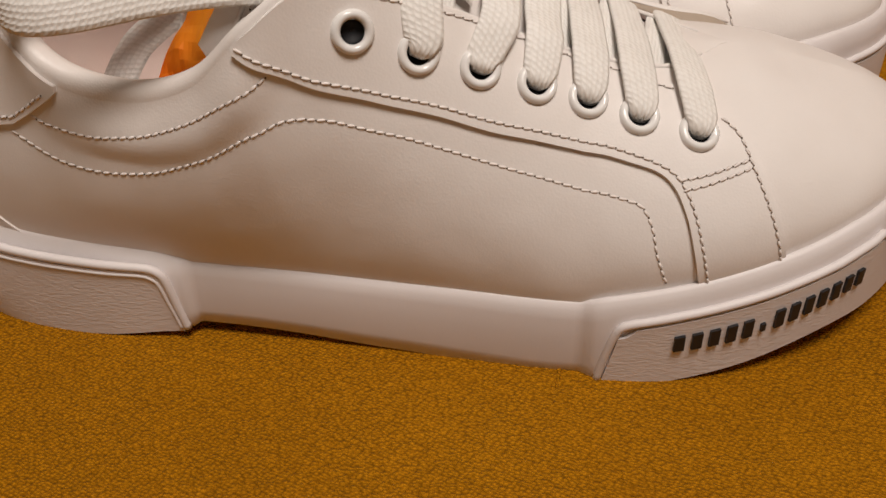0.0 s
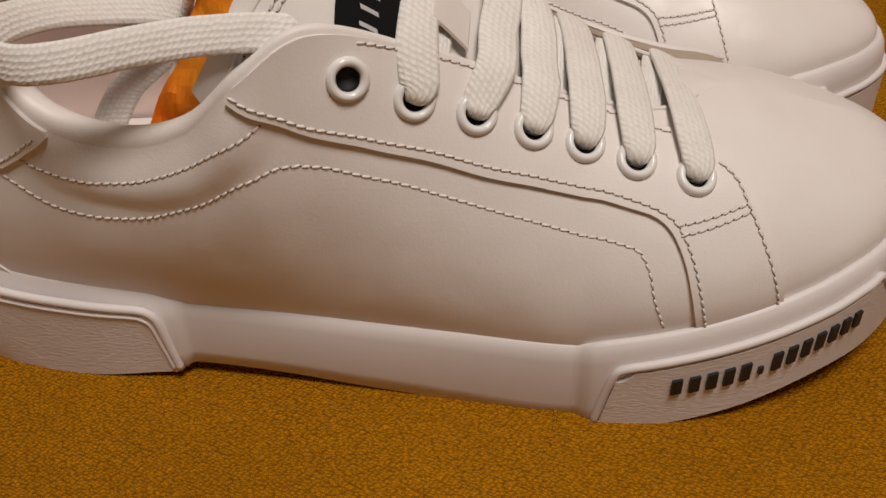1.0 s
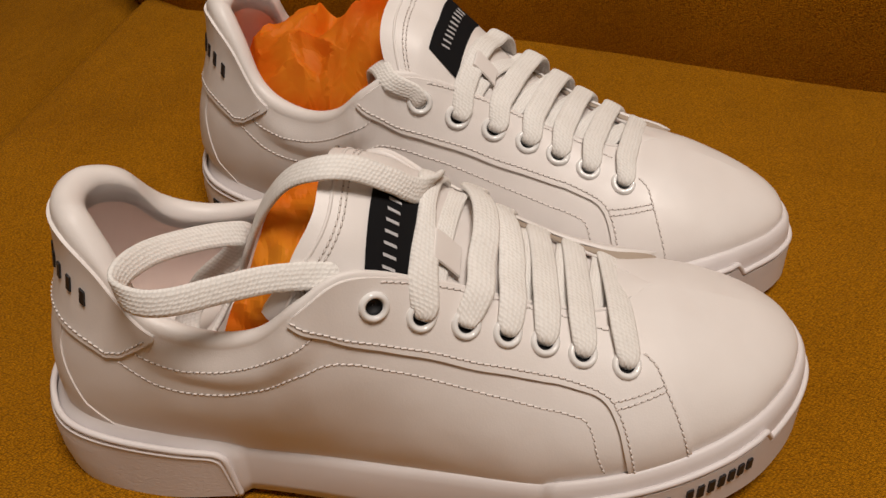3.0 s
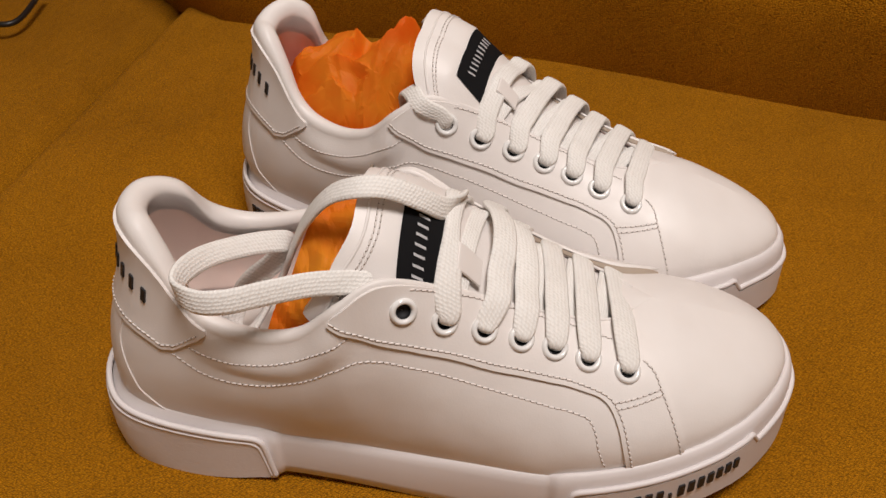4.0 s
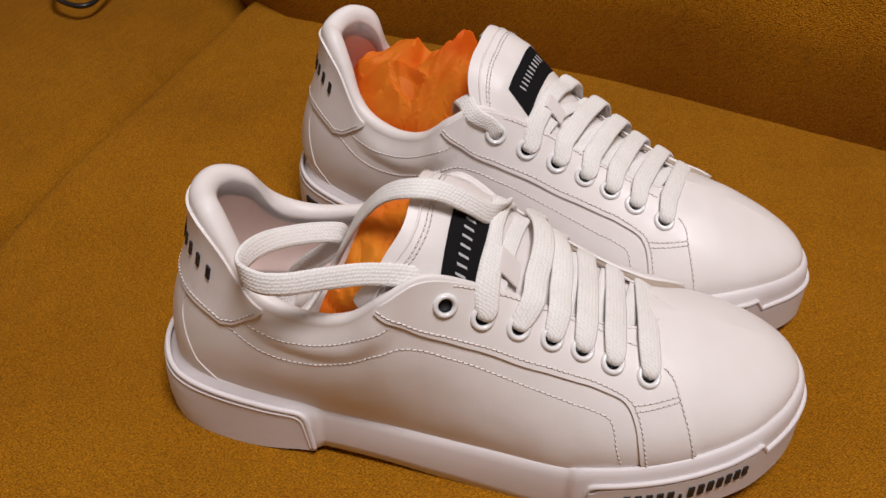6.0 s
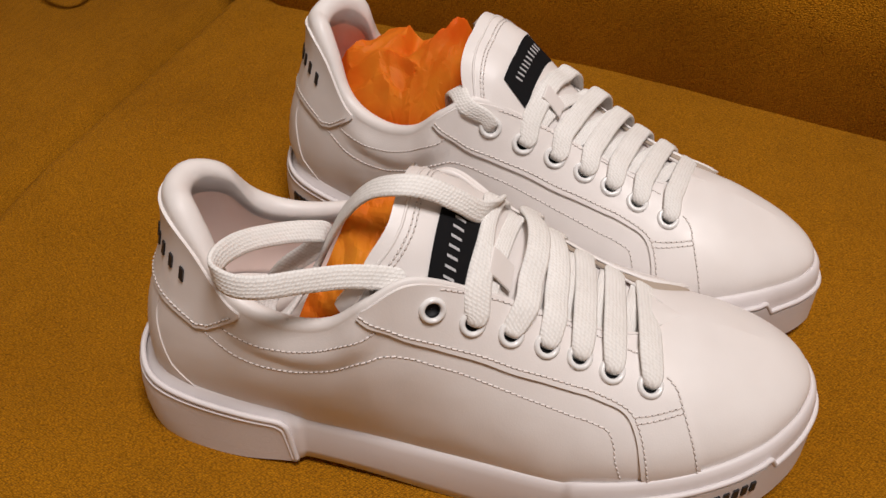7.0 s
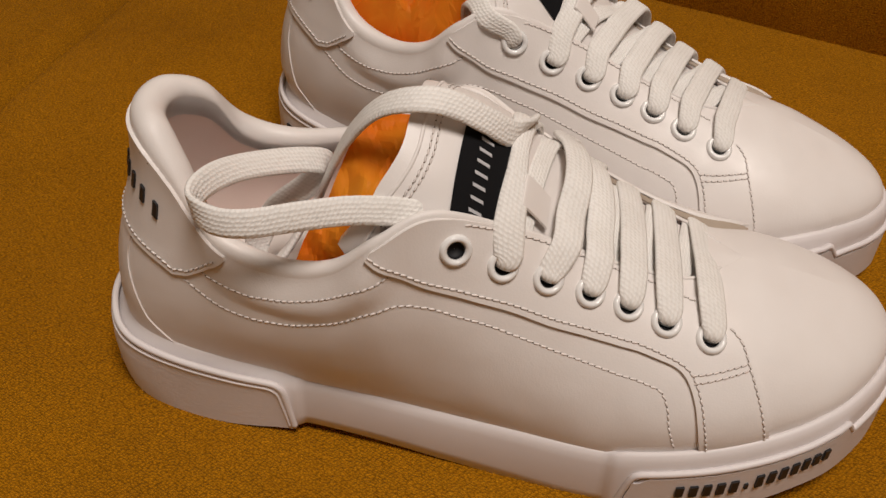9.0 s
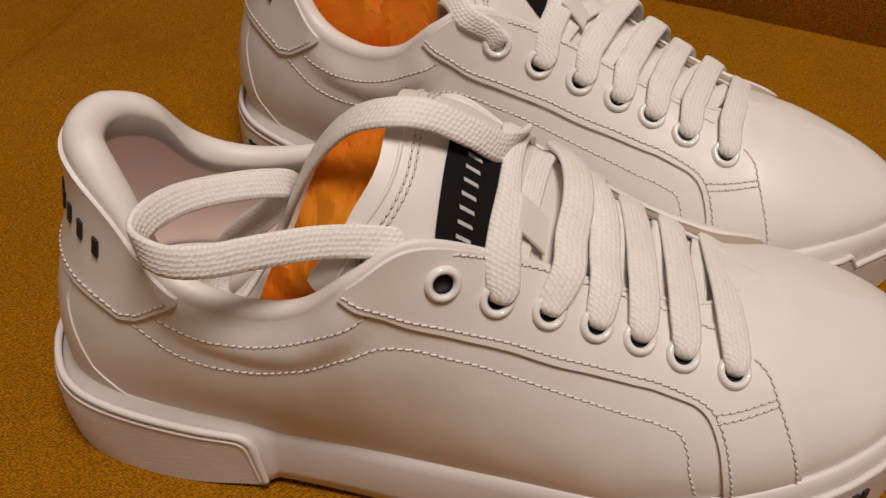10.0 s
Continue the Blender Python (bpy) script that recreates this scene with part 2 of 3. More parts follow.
def upper_off(u, v, d):
    """A point d metres outside the upper, and the normal there."""
    u, v = np.broadcast_arrays(np.asarray(u, float), np.asarray(v, float))
    a = upper(u + .04, v) - upper(u - .04, v)
    b = upper(u, np.minimum(v + .01, 1)) - upper(u, np.maximum(v - .01, 0))
    n = np.cross(a, b)
    n /= np.linalg.norm(n, axis=-1, keepdims=True) + 1e-12
    return upper(u, v) + n * np.asarray(d)[..., None], n


TONGUE_SPINE = np.array([(.252, .0105, .0630), (.218, .0102, .0720), (.197, .0095, .0815), (.177, .008, .0955), (.162, .0065, .1095), (.150, .0045, .1195),
                         (.140, .0035, .126), (.130, .003, .1305), (.119, .0025, .1325)])


def tongue(s, w, d=0.0):
    """A point of the tongue: s along it (0 to 8), w across (-1 to 1), d metres above it."""
    s, w = np.broadcast_arrays(np.asarray(s, float), np.asarray(w, float))
    c = catmull(TONGUE_SPINE, np.clip(s, 0, 8), False) + np.clip(s - 8, 0, 3)[..., None] * np.array([-.011, -.0005, .0005])
    a = w * np.interp(s, [0, 2, 4, 8], [1.45, 1.45, 1.55, 1.75])
    r = np.where(w < 0, .040, .033) + d
    back = np.clip((np.abs(w) - .55) / .45, 0, 1) ** 2 * .010 * np.clip((s - 7) / 1, 0, 1)
    return c + np.stack([back, r * np.sin(a), np.where(w < 0, .038, np.interp(s, [0, 3, 5], [.012, .022, .044])) * (np.cos(a) - 1) + d * np.cos(a)], -1)


def tongue_height(x, y):
    s = np.interp(x, TONGUE_SPINE[::-1, 0], np.arange(8, -1, -1.0))
    c = catmull(TONGUE_SPINE, s, False)
    dy = y - c[..., 1]
    side = np.where(dy < 0, .040, .033)
    return c[..., 2] - np.where(dy < 0, .038, np.interp(s, [0, 3, 5], [.012, .022, .044])) * (1 - np.sqrt(np.clip(1 - (dy / side) ** 2, .02, 1)))
# ---- end of shoe shape ----


# ---- the room ----
def box_mesh(name, lo, hi, mat):
    x0, y0, z0 = lo
    x1, y1, z1 = hi
    v = [(x, y, z) for x in (x0, x1) for y in (y0, y1) for z in (z0, z1)]
    f = [(0, 1, 3, 2), (4, 6, 7, 5), (0, 4, 5, 1), (2, 3, 7, 6), (0, 2, 6, 4), (1, 5, 7, 3)]
    return mesh_of(name, v, f, mat, smooth=False)


PLASTER = material("cream_plaster", (0.72, 0.66, 0.56), 0.9)[0]
FLOORING = material("floor_wood", (0.22, 0.13, 0.07), 0.5)[0]
for name, lo, hi, mat in [("floor", (-2.2, -2.6, -.52), (2.6, 1.3, -.45), FLOORING), ("ceiling", (-2.2, -2.6, 2.05), (2.6, 1.3, 2.12), PLASTER),
                          ("wall_north", (-2.2, 1.3, -.52), (2.6, 1.4, 2.12), PLASTER), ("wall_south", (-2.2, -2.7, -.52), (2.6, -2.6, 2.12), PLASTER),
                          ("wall_west", (-2.3, -2.7, -.52), (-2.2, 1.4, 2.12), PLASTER), ("wall_east", (2.6, -2.7, -.52), (2.7, 1.4, 2.12), PLASTER)]:
    tagged(new(name, box_mesh(name, lo, hi, mat)), "plain " + ("wooden floor" if name == "floor" else "cream plastered " + name.split("_")[0]) + " closing the room", name.split("_")[0], kind="structure")

# ---- the sofa ----
SOFA_YAW = -8.0
sofa = tagged(new("sofa"), "mustard yellow woven fabric sofa with soft seat cushions", "sofa")
sofa.matrix_world = pose(-.128, .20, 0, 0, 0, SOFA_YAW)


def cushion(name, x0, x1, y0, y1, z0, z1, r, puff, seed, label, lift=None, shear=-.05):
    """A stuffed cushion: a rounded slab whose top swells, with faint dents."""
    nx, ny = 90, 70
    gx = np.linspace(0, 1, nx)
    gy = np.linspace(0, 1, ny)
    ease = lambda s: (s - np.sin(2 * np.pi * s) / (2 * np.pi) * .75)
    verts = []
    for a in gx:
        for b in gy:
            x, y = x0 + (x1 - x0) * ease(a), y0 + (y1 - y0) * ease(b)
            dx, dy = min(x - x0, x1 - x), min(y - y0, y1 - y)
            fall = 0
            for d in (dx, dy):
                if d < r:
                    fall += r - math.sqrt(max(r * r - (r - d) ** 2, 0))
            swell = puff * (1 - (2 * a - 1) ** 4) * (1 - (2 * b - 1) ** 4)
            dent = .0022 * noise.noise((x * 7 + seed, y * 7, seed)) + .0009 * noise.noise((x * 22, y * 22 + seed, seed))
            verts.append((x + shear * y, y, z1 - fall + swell + dent + (lift(x, y) if lift else 0)))
    faces = grid_faces(nx, ny)
    rim = [i * ny for i in range(nx)] + [(nx - 1) * ny + k for k in range(1, ny)] + [i * ny + ny - 1 for i in range(nx - 2, -1, -1)] + [k for k in range(ny - 2, 0, -1)]
    n0 = len(verts)
    verts += [(verts[k][0], verts[k][1], z0) for k in rim]
    m = len(rim)
    faces += [(rim[k], n0 + k, n0 + (k + 1) % m, rim[(k + 1) % m]) for k in range(m)]
    faces.append(tuple(n0 + k for k in range(m))[::-1])
    return part(name, mesh_of(name, verts, faces, MUSTARD), sofa, label)


cushion("seat_cushion", -.006, .95, -.60, .24, -.16, -.0058, .013, .008, 3, "wide mustard seat cushion with rounded edges",
        lambda x, y: .008 * (3 - 2 * min(max((y + .15) / .09, 0), 1)) * min(max((y + .15) / .09, 0), 1) ** 2)
cushion("seat_cushion", -.95, -.014, -.60, .30, -.16, -.016, .028, .006, 8, "mustard seat cushion beside the first",
        lambda x, y: .10 * max(x, -.30))


def backrest():
    """The sofa's back: a tall stuffed slab that leans back."""
    nx, nz = 80, 50
    verts = []
    for i in range(nx):
        x = -.95 + 1.9 * i / (nx - 1)
        for k in range(nz):
            s = k / (nz - 1)
            z = -.02 + .50 * s
            front = float(np.interp(x, [-.95, -.12, -.05, -.015, .03, .27, .34, .38, .5, .95], [.300, .272, .250, .218, .192, .186, .181, .174, .162, .127]))
            y = front - .009 - .022 * math.sin(min(s / .55, 1) * math.pi) ** .8 + .12 * max(s - .2, 0)
            verts.append((x, y + .002 * noise.noise((x * 6, z * 6, 2.0)), z))
    faces = grid_faces(nx, nz, flip=True)
    n0 = len(verts)
    verts += [(v[0], .52, v[2]) for v in verts]
    faces += [tuple(n0 + k for k in f[::-1]) for f in grid_faces(nx, nz, flip=True)]
    edge = [i * nz + nz - 1 for i in range(nx)]
    faces += [(edge[i], edge[i + 1], n0 + edge[i + 1], n0 + edge[i]) for i in range(nx - 1)]
    part("backrest", mesh_of("backrest", verts, faces, MUSTARD), sofa, "stuffed mustard backrest leaning back")


backrest()
part("base", box_mesh("base", (-.95, -.58, -.45), (.95, .52, -.162), MUSTARD), sofa)


# ---- the shoes ----
EYELETS = [(8.3, 0.845), (8.84, 0.795), (9.32, 0.79), (9.74, 0.795), (10.16, 0.785), (10.6, 0.745), (11.16, 0.675)]
STAY_LOW = [(6.84, 0.98), (7.3, 0.85), (7.88, 0.685), (8.42, 0.625), (8.9, 0.605), (9.34, 0.59), (9.78, 0.6), (10.2, 0.595), (10.52, 0.57), (10.74, 0.54), (10.88, 0.48), (10.98, 0.37), (11.04, 0.24), (11.12, 0.04)]
STAY_HIGH = [(6.95, 1), (7.3, 1), (7.8, 1), (8.4, 1), (8.9, 1), (9.45, 1), (9.95, .985), (10.5, .955), (11.0, .885), (11.48, 0.72), (11.64, 0.635), (11.72, 0.525), (11.88, 0.285), (12, 0.035)]
LOW_SEAM = [(3.34, 0.575), (3.66, 0.59), (4.12, 0.605), (4.7, 0.62), (5.26, 0.66), (5.88, 0.695), (6.68, 0.693), (7.24, 0.668), (7.6, 0.622), (7.84, 0.587), (8.28, 0.54), (8.68, 0.52), (9.06, 0.5), (9.42, 0.49), (9.78, 0.485), (10.14, 0.47), (10.46, 0.44), (10.6, 0.41), (10.68, 0.33), (10.72, 0.225), (10.82, 0.07)]
COLLAR_SEAM = [(3.62, 0.735), (4.06, 0.8), (4.54, 0.835), (5.08, 0.865), (5.68, 0.885), (6.24, 0.885), (6.86, 0.85), (7.28, 0.835)]
TAB_U = np.array([0.0, 2.0, 2.64, 3.16, 3.42, 3.84, 4.14])
TAB_V = np.array([0.53, 0.53, 0.54, 0.555, 0.635, 0.85, 0.975])


def warp(p, kind):
    """The left shoe bends the other way at the toe, is narrower on its far side and shorter at the heel."""
    p = np.array(p, float)
    if kind == "left":
        x = p[..., 0].copy()
        p[..., 1] -= .012 * (np.clip(x - .15, 0, 1) / .15) ** 2
        rear = np.clip(1 - x / .14, 0, 1)
        high = np.clip((p[..., 2] - .06) / .055, 0, 1) * np.clip((p[..., 1] + .015) / .03, 0, 1) * np.clip(1 - x / .09, 0, 1) * 1.5
        low = np.clip((.045 - p[..., 2]) / .01, 0, 1) * np.clip(1 - x / .06, 0, 1)
        p[..., 0] += .015 * rear + .011 * high + .005 * low + np.where(x < .215, .045, .012) * (x - .215)
        p[..., 1] += .007 * rear
        p[..., 2] += .006 * rear + .011 * high
        far = np.clip(p[..., 1] + .03, 0, 1)
        p[..., 1] -= .15 * far
        p[..., 2] -= .03 * far
    return p


class Shoe:
    """Collects the parts of one shoe under its empty."""

    def __init__(self, m, kind, label):
        self.kind = kind
        self.ob = tagged(new("sneaker"), label, "shoe", "pair of sneakers")
        self.ob.matrix_world = m

    def add(self, name, verts, faces, mat, label="", parent=None, smooth=True, uv=None):
        v = warp(np.reshape(verts, (-1, 3)), self.kind)
        return part(name, mesh_of(name, v, faces, mat, smooth, uv), parent or self.ob, label)


def drop_faces(faces, p, holes, radius):
    c = np.array([p[list(f)].mean(0) for f in faces])
    keep = np.ones(len(faces), bool)
    for h in holes:
        keep &= np.linalg.norm(c - h, axis=1) > radius
    return [f for f, k in zip(faces, keep) if k]


def heel_flare(u, f):
    """How far the heel's wall swells outwards between the ground and its rim."""
    q = np.minimum(np.asarray(u, float) % LOOP, LOOP - np.asarray(u, float) % LOOP)
    return np.interp(f, [0, .12, .35, .65, .9, 1.02], [.0012, .0022, .0030, .0030, .0016, 0]) * np.clip((3.2 - q) / 1.6, 0, 1)


def sole(s):
    """The rubber cup sole: a ring of sections round the outline, closed below."""
    nu = 640
    u = np.linspace(0, LOOP, nu, endpoint=False)
    xy, n = outline(u)
    x = xy[:, 0]
    zb, zt = smooth_at(x, BOTTOM_X, BOTTOM_Z), np.interp(x, RIM_X, RIM_Z)
    mid = np.clip((x - .0905) / .0025, 0, 1) * np.clip((.2065 - x) / .003, 0, 1)
    q = np.minimum(u, LOOP - u)
    heel = np.clip((5.3 - q) / .9, 0, 1)
    sides = [(0, .012), (0, .0035), (.03, .0012), (.10, .0), (.3, -.0004), (.6, 0.0), (.82, .0006), (.92, .0013), (.98, .0024), (1.0, .0032), (1.0, .0041), (.97, .0048), (.8, .0062)]
    rear = sides[:6] + [(.80, .0006), (.90, .0014), (.98, .0023), (1.04, .0031), (1.08, .0039), (1.09, .0046), (.95, .0062)]
    rows = []
    for (f0, inset0), (f1, inset1) in zip(sides, rear):
        f, inset = f0 + (f1 - f0) * heel, inset0 + (inset1 - inset0) * heel
        p = xy - n * (inset + mid * .0018 - heel_flare(u, f))[..., None]
        rows.append(np.concatenate([p, (zb + (zt - zb) * f + mid * .0012 * (f < .05))[:, None]], 1))
    nv = len(rows)
    faces = grid_faces(nu, nv, wrap=True)
    faces.append(tuple(i * nv for i in range(nu))[::-1])
    return s.add("sole", np.stack(rows, 1), faces, RUBBER, "white rubber cup sole")


def sole_at(u, f, d=0.0):
    u, f = np.broadcast_arrays(np.asarray(u, float), np.asarray(f, float))
    xy, _ = outline(u, -(np.asarray(d) + heel_flare(u, f)) * np.ones_like(u))
    zb, zt = smooth_at(xy[..., 0], BOTTOM_X, BOTTOM_Z), np.interp(xy[..., 0], RIM_X, RIM_Z)
    return np.concatenate([xy, (zb + (zt - zb) * f)[..., None]], -1)


def patch(p, wall):
    """A raised patch from its outer grid and the same grid sunk: a wall of its own joins the rim to the sunk one, so that the edge stays crisp."""
    nu, nv = p.shape[:2]
    rim = [(i, 0) for i in range(nu)] + [(nu - 1, k) for k in range(1, nv)] + [(i, nv - 1) for i in range(nu - 2, -1, -1)] + [(0, k) for k in range(nv - 2, 0, -1)]
    top, low = np.array([p[a] for a in rim]), np.array([wall[a] for a in rim])
    verts = np.concatenate([p.reshape(-1, 3), top, low])
    n0, m = nu * nv, len(rim)
    faces = grid_faces(nu, nv)
    faces += [(n0 + k, n0 + m + k, n0 + m + (k + 1) % m, n0 + (k + 1) % m) for k in range(m)]
    return verts, faces


def tube(path, radius, sides=8, closed=False):
    """A round bead along a path."""
    p = np.asarray(path, float)
    t = np.gradient(p, axis=0)
    t /= np.linalg.norm(t, axis=1, keepdims=True) + 1e-12
    a = np.cross(t, [0, 0, 1.0])
    a /= np.linalg.norm(a, axis=1, keepdims=True) + 1e-12
    b = np.cross(a, t)
    ang = np.linspace(0, 2 * np.pi, sides, endpoint=False)
    r = np.broadcast_to(np.asarray(radius, float), (len(p),))[:, None, None]
    v = p[:, None] + r * (a[:, None] * np.cos(ang)[None, :, None] + b[:, None] * np.sin(ang)[None, :, None])
    faces = []
    for i in range(len(p) - 1):
        for k in range(sides):
            j = (k + 1) % sides
            faces.append((i * sides + k, i * sides + j, (i + 1) * sides + j, (i + 1) * sides + k))
    faces += [tuple(range(sides))[::-1], tuple((len(p) - 1) * sides + k for k in range(sides))]
    return v, faces


FRONT_TOP_U = np.array([10.4, 10.56, 11, 12.6, 13.1, 13.24, 13.42, 14, 16])
FRONT_TOP_F = np.array([.70, .775, .785, .765, .80, .84, .64, .66, .67])


def front_top(u):
    return np.interp(np.minimum(u, LOOP - u), FRONT_TOP_U, FRONT_TOP_F)


def sole_panels(s, body):
    # heel panel, wrapped round the heel, with its slanted ends
    w, f = np.meshgrid(np.linspace(-1, 1, 120), np.linspace(0, 1, 12), indexing="ij")
    f = .04 + f * .84
    u = w * (5.03 - np.where(f < .8, f * .2, .16 + (f - .8) * 1.2))
    v, faces = patch(sole_at(u, f, .0012), sole_at(u, f, -.001))
    s.add("heel_panel", v, faces, GRAINED, "grained white rubber panel", body)
    ends = [(5.055, .07), (4.99, .4), (4.91, .80), (4.82, .90), (4.70, .93)]
    line = ends + [(x, .93) for x in np.linspace(4.4, -4.4, 60)] + [(-x, y) for x, y in ends[::-1]]
    line = catmull(line, np.linspace(0, len(line) - 1, 300), False)
    v, faces = tube(sole_at(line[:, 0], line[:, 1], .0004), .0013)
    s.add("ridge", v, faces, RUBBER, "", body)
    inner = line * np.array([.985, 1]) - np.array([0, .085]) * np.clip((line[:, 1:] - .3) / .4, 0, 1)
    v, faces = tube(sole_at(inner[:, 0], inner[:, 1], .0011), .0006, 6)
    s.add("ridge", v, faces, RUBBER, "", body)
    # front panel, from the slanted end round the toe, with a step near the toe
    w, f = np.meshgrid(np.linspace(0, 1, 220), np.linspace(0, 1, 12), indexing="ij")
    start = 10.30
    u = start + w * (LOOP - 2 * start)
    f = .04 + f * (front_top(u) - .10)
    lean = np.interp(np.minimum(w, 1 - w), [0, .03], [1, 0]) * (f - .04) * .22
    u = u + np.where(w < .5, lean, -lean)
    v, faces = patch(sole_at(u, f, .0012), sole_at(u, f, -.001))
    s.add("front_panel", v, faces, GRAINED, "grained white rubber panel", body)
    ends = [(10.265, .07), (10.33, .4), (10.41, .68), (10.47, .76)]
    line = ends + [(x, float(front_top(x))) for x in np.linspace(10.6, LOOP - 10.6, 200)] + [(LOOP - x, y) for x, y in ends[::-1]]
    line = catmull(line, np.linspace(0, len(line) - 1, 480), False)
    v, faces = tube(sole_at(line[:, 0], line[:, 1], .0004), .0012)
    s.add("ridge", v, faces, RUBBER, "", body)


def block_marks(s, at, spans, parent, mat, deep):
    """A row of plain raised bars in place of lettering, each a bar of its own."""
    for a0, a1, b0, b1, lean in spans:
        a, b = np.meshgrid(np.linspace(0, 1, 4), np.linspace(0, 1, 3), indexing="ij")
        aa, bb = a0 + (a1 - a0) * a + lean * (b - .5), b0 + (b1 - b0) * b
        v, faces = patch(at(aa, bb, deep), at(aa, bb, 0.0))
        s.add("mark", v, faces, mat, "", parent, smooth=False)


def upper_body(s, holes):
    nu, nv = 520, 70
    u = np.linspace(0, LOOP, nu, endpoint=False)
    p = upper(u[:, None], np.linspace(0, 1, nv)[None, :])
    faces = drop_faces(grid_faces(nu, nv, wrap=True), p.reshape(-1, 3), holes, .0040)
    return s.add("upper", p, faces, LEATHER, "smooth white leather upper")


def collar(s):
    """The padded roll along the opening, its lining down to the insole, and the folded edge of the throat."""
    nu = 260
    u = np.linspace(-11.5, 11.5, nu)
    q = np.abs(u)
    top = catmull(TOP_LOOP, u, True)
    base, n = outline(u, .0085)
    axis = np.stack([np.clip(top[:, 0], .062, .20), np.full(nu, .0), top[:, 2]], 1)
    inward = np.where(q[:, None] < 8.5, axis - top, np.stack([np.zeros(nu), -np.sign(top[:, 1] - .009) , np.zeros(nu)], 1))
    inward[:, 2] = 0
    inward /= np.linalg.norm(inward, axis=1, keepdims=True)
    r = np.interp(q, [0, 2.2, 3.6, 5, 7, 8, 8.8, 11.5], [.0058, .0058, .0048, .0036, .0026, .0016, .0008, .0007])[:, None]
    up = np.array([0, 0, 1.0])
    rows = []
    for a in np.linspace(0, np.pi, 11):
        rows.append(top + inward * r * (1 - np.cos(a)) + up * r * np.sin(a) * 1.15)
    lip = rows[-1]
    deep = np.interp(q, [0, 7.6, 8.6, 11.5], [1, 1, .1, .08])[:, None]
    foot = np.concatenate([base, np.full((nu, 1), .041)], 1)
    for k in range(1, 9):
        f = k / 8
        bow = inward * .004 * math.sin(math.pi * f) * -1
        full = lip * (1 - f) + foot * f + bow
        rows.append(lip + (full - lip) * deep)
    p = np.stack(rows, 1)
    roll = s.add("collar", p[:, :12], grid_faces(nu, 12), LEATHER, "padded leather collar edge")
    s.add("lining", p[:, 10:], grid_faces(nu, 9), LINING, "pale pinkish leather lining", roll)
    w, k = np.meshgrid(np.linspace(0, LOOP, 120, endpoint=False), np.linspace(0, 1, 8), indexing="ij")
    edge, _ = outline(w, .0095)
    floor = edge * k[..., None] + np.array([.13, .003]) * (1 - k[..., None])
    z = .0395 + .004 * k ** 4 - np.clip(floor[..., 0] - .2, 0, 1) * .05
    s.add("insole", np.concatenate([floor, z[..., None]], -1), grid_faces(120, 8, wrap=True, flip=True), INSOLE, "off-white insole", roll)


def stay_grid(low, high, n, m):
    a = catmull(low, np.linspace(0, len(low) - 1, n), False)
    b = catmull(high, np.linspace(0, len(high) - 1, n), False)
    w = np.linspace(0, 1, m)[None, :, None]
    g = a[:, None] * (1 - w) + b[:, None] * w
    return g[..., 0], np.clip(g[..., 1], 0, 1)


def stitches(s, name, line, d, surface, parent, gap=.0024, label="", thread=.00038):
    """Slanted thread stitches along a seam, with flat dark spots between them that paint the shade in the needle holes.
    """
    pts = catmull(line, np.linspace(0, len(line) - 1, 600), False)
    p, n = surface(pts[:, 0], pts[:, 1], d)
    run = np.concatenate([[0], np.cumsum(np.linalg.norm(np.diff(p, axis=0), axis=1))])
    count = max(int(run[-1] / gap), 2)
    at = (np.arange(count) + .5) * run[-1] / count
    c = np.stack([np.interp(at, run, p[:, k]) for k in range(3)], 1)
    nn = np.stack([np.interp(at, run, n[:, k]) for k in range(3)], 1)
    t = np.stack([np.interp(at + .0004, run, p[:, k]) - np.interp(at - .0004, run, p[:, k]) for k in range(3)], 1)
    t /= np.linalg.norm(t, axis=1, keepdims=True) + 1e-12
    b = np.cross(nn, t)
    t2 = t * .985 + b * .15
    verts, faces, hv, hf = [], [], [], []
    half = run[-1] / count * .40
    for i in range(count):
        j = random.uniform(.88, 1.08)
        k = len(verts)
        for e, r in ((-1, .35), (-.6, 1), (.6, 1), (1, .35)):
            o = c[i] + t2[i] * half * e * j
            for x, y in ((1, 0), (0, .75), (-1, 0), (0, -.5)):
                verts.append(o + (b[i] * x + nn[i] * y) * thread * r)
        for e in range(3):
            for m in range(4):
                faces.append((k + e * 4 + m, k + e * 4 + (m + 1) % 4, k + e * 4 + 4 + (m + 1) % 4, k + e * 4 + 4 + m))
        k = len(hv)
        # flat brown disc on the leather: painted shade, nothing is pierced
        o = c[i] + t[i] * run[-1] / count * .5 + nn[i] * .00006
        for a in range(6):
            hv.append(o + t[i] * .00028 * math.cos(a * math.pi / 3) + b[i] * .00026 * math.sin(a * math.pi / 3))
        hf.append(tuple(k + a for a in range(6)))
    row = s.add(name, verts, faces, THREAD, label, parent)
    row["kind"] = "stuff"
    s.add("hole_shade", hv, hf, DARK, "", row)["kind"] = "stuff"


def shifted(low, high, distance):
    """The line that runs at a distance inside the edge low, towards high."""
    a, b = np.array(low), np.array(high)
    gap = np.linalg.norm(upper(a[:, 0], a[:, 1]) - upper(b[:, 0], np.clip(b[:, 1], 0, 1)), axis=1)[:, None]
    return a + (b - a) * np.minimum(distance / gap, .5)


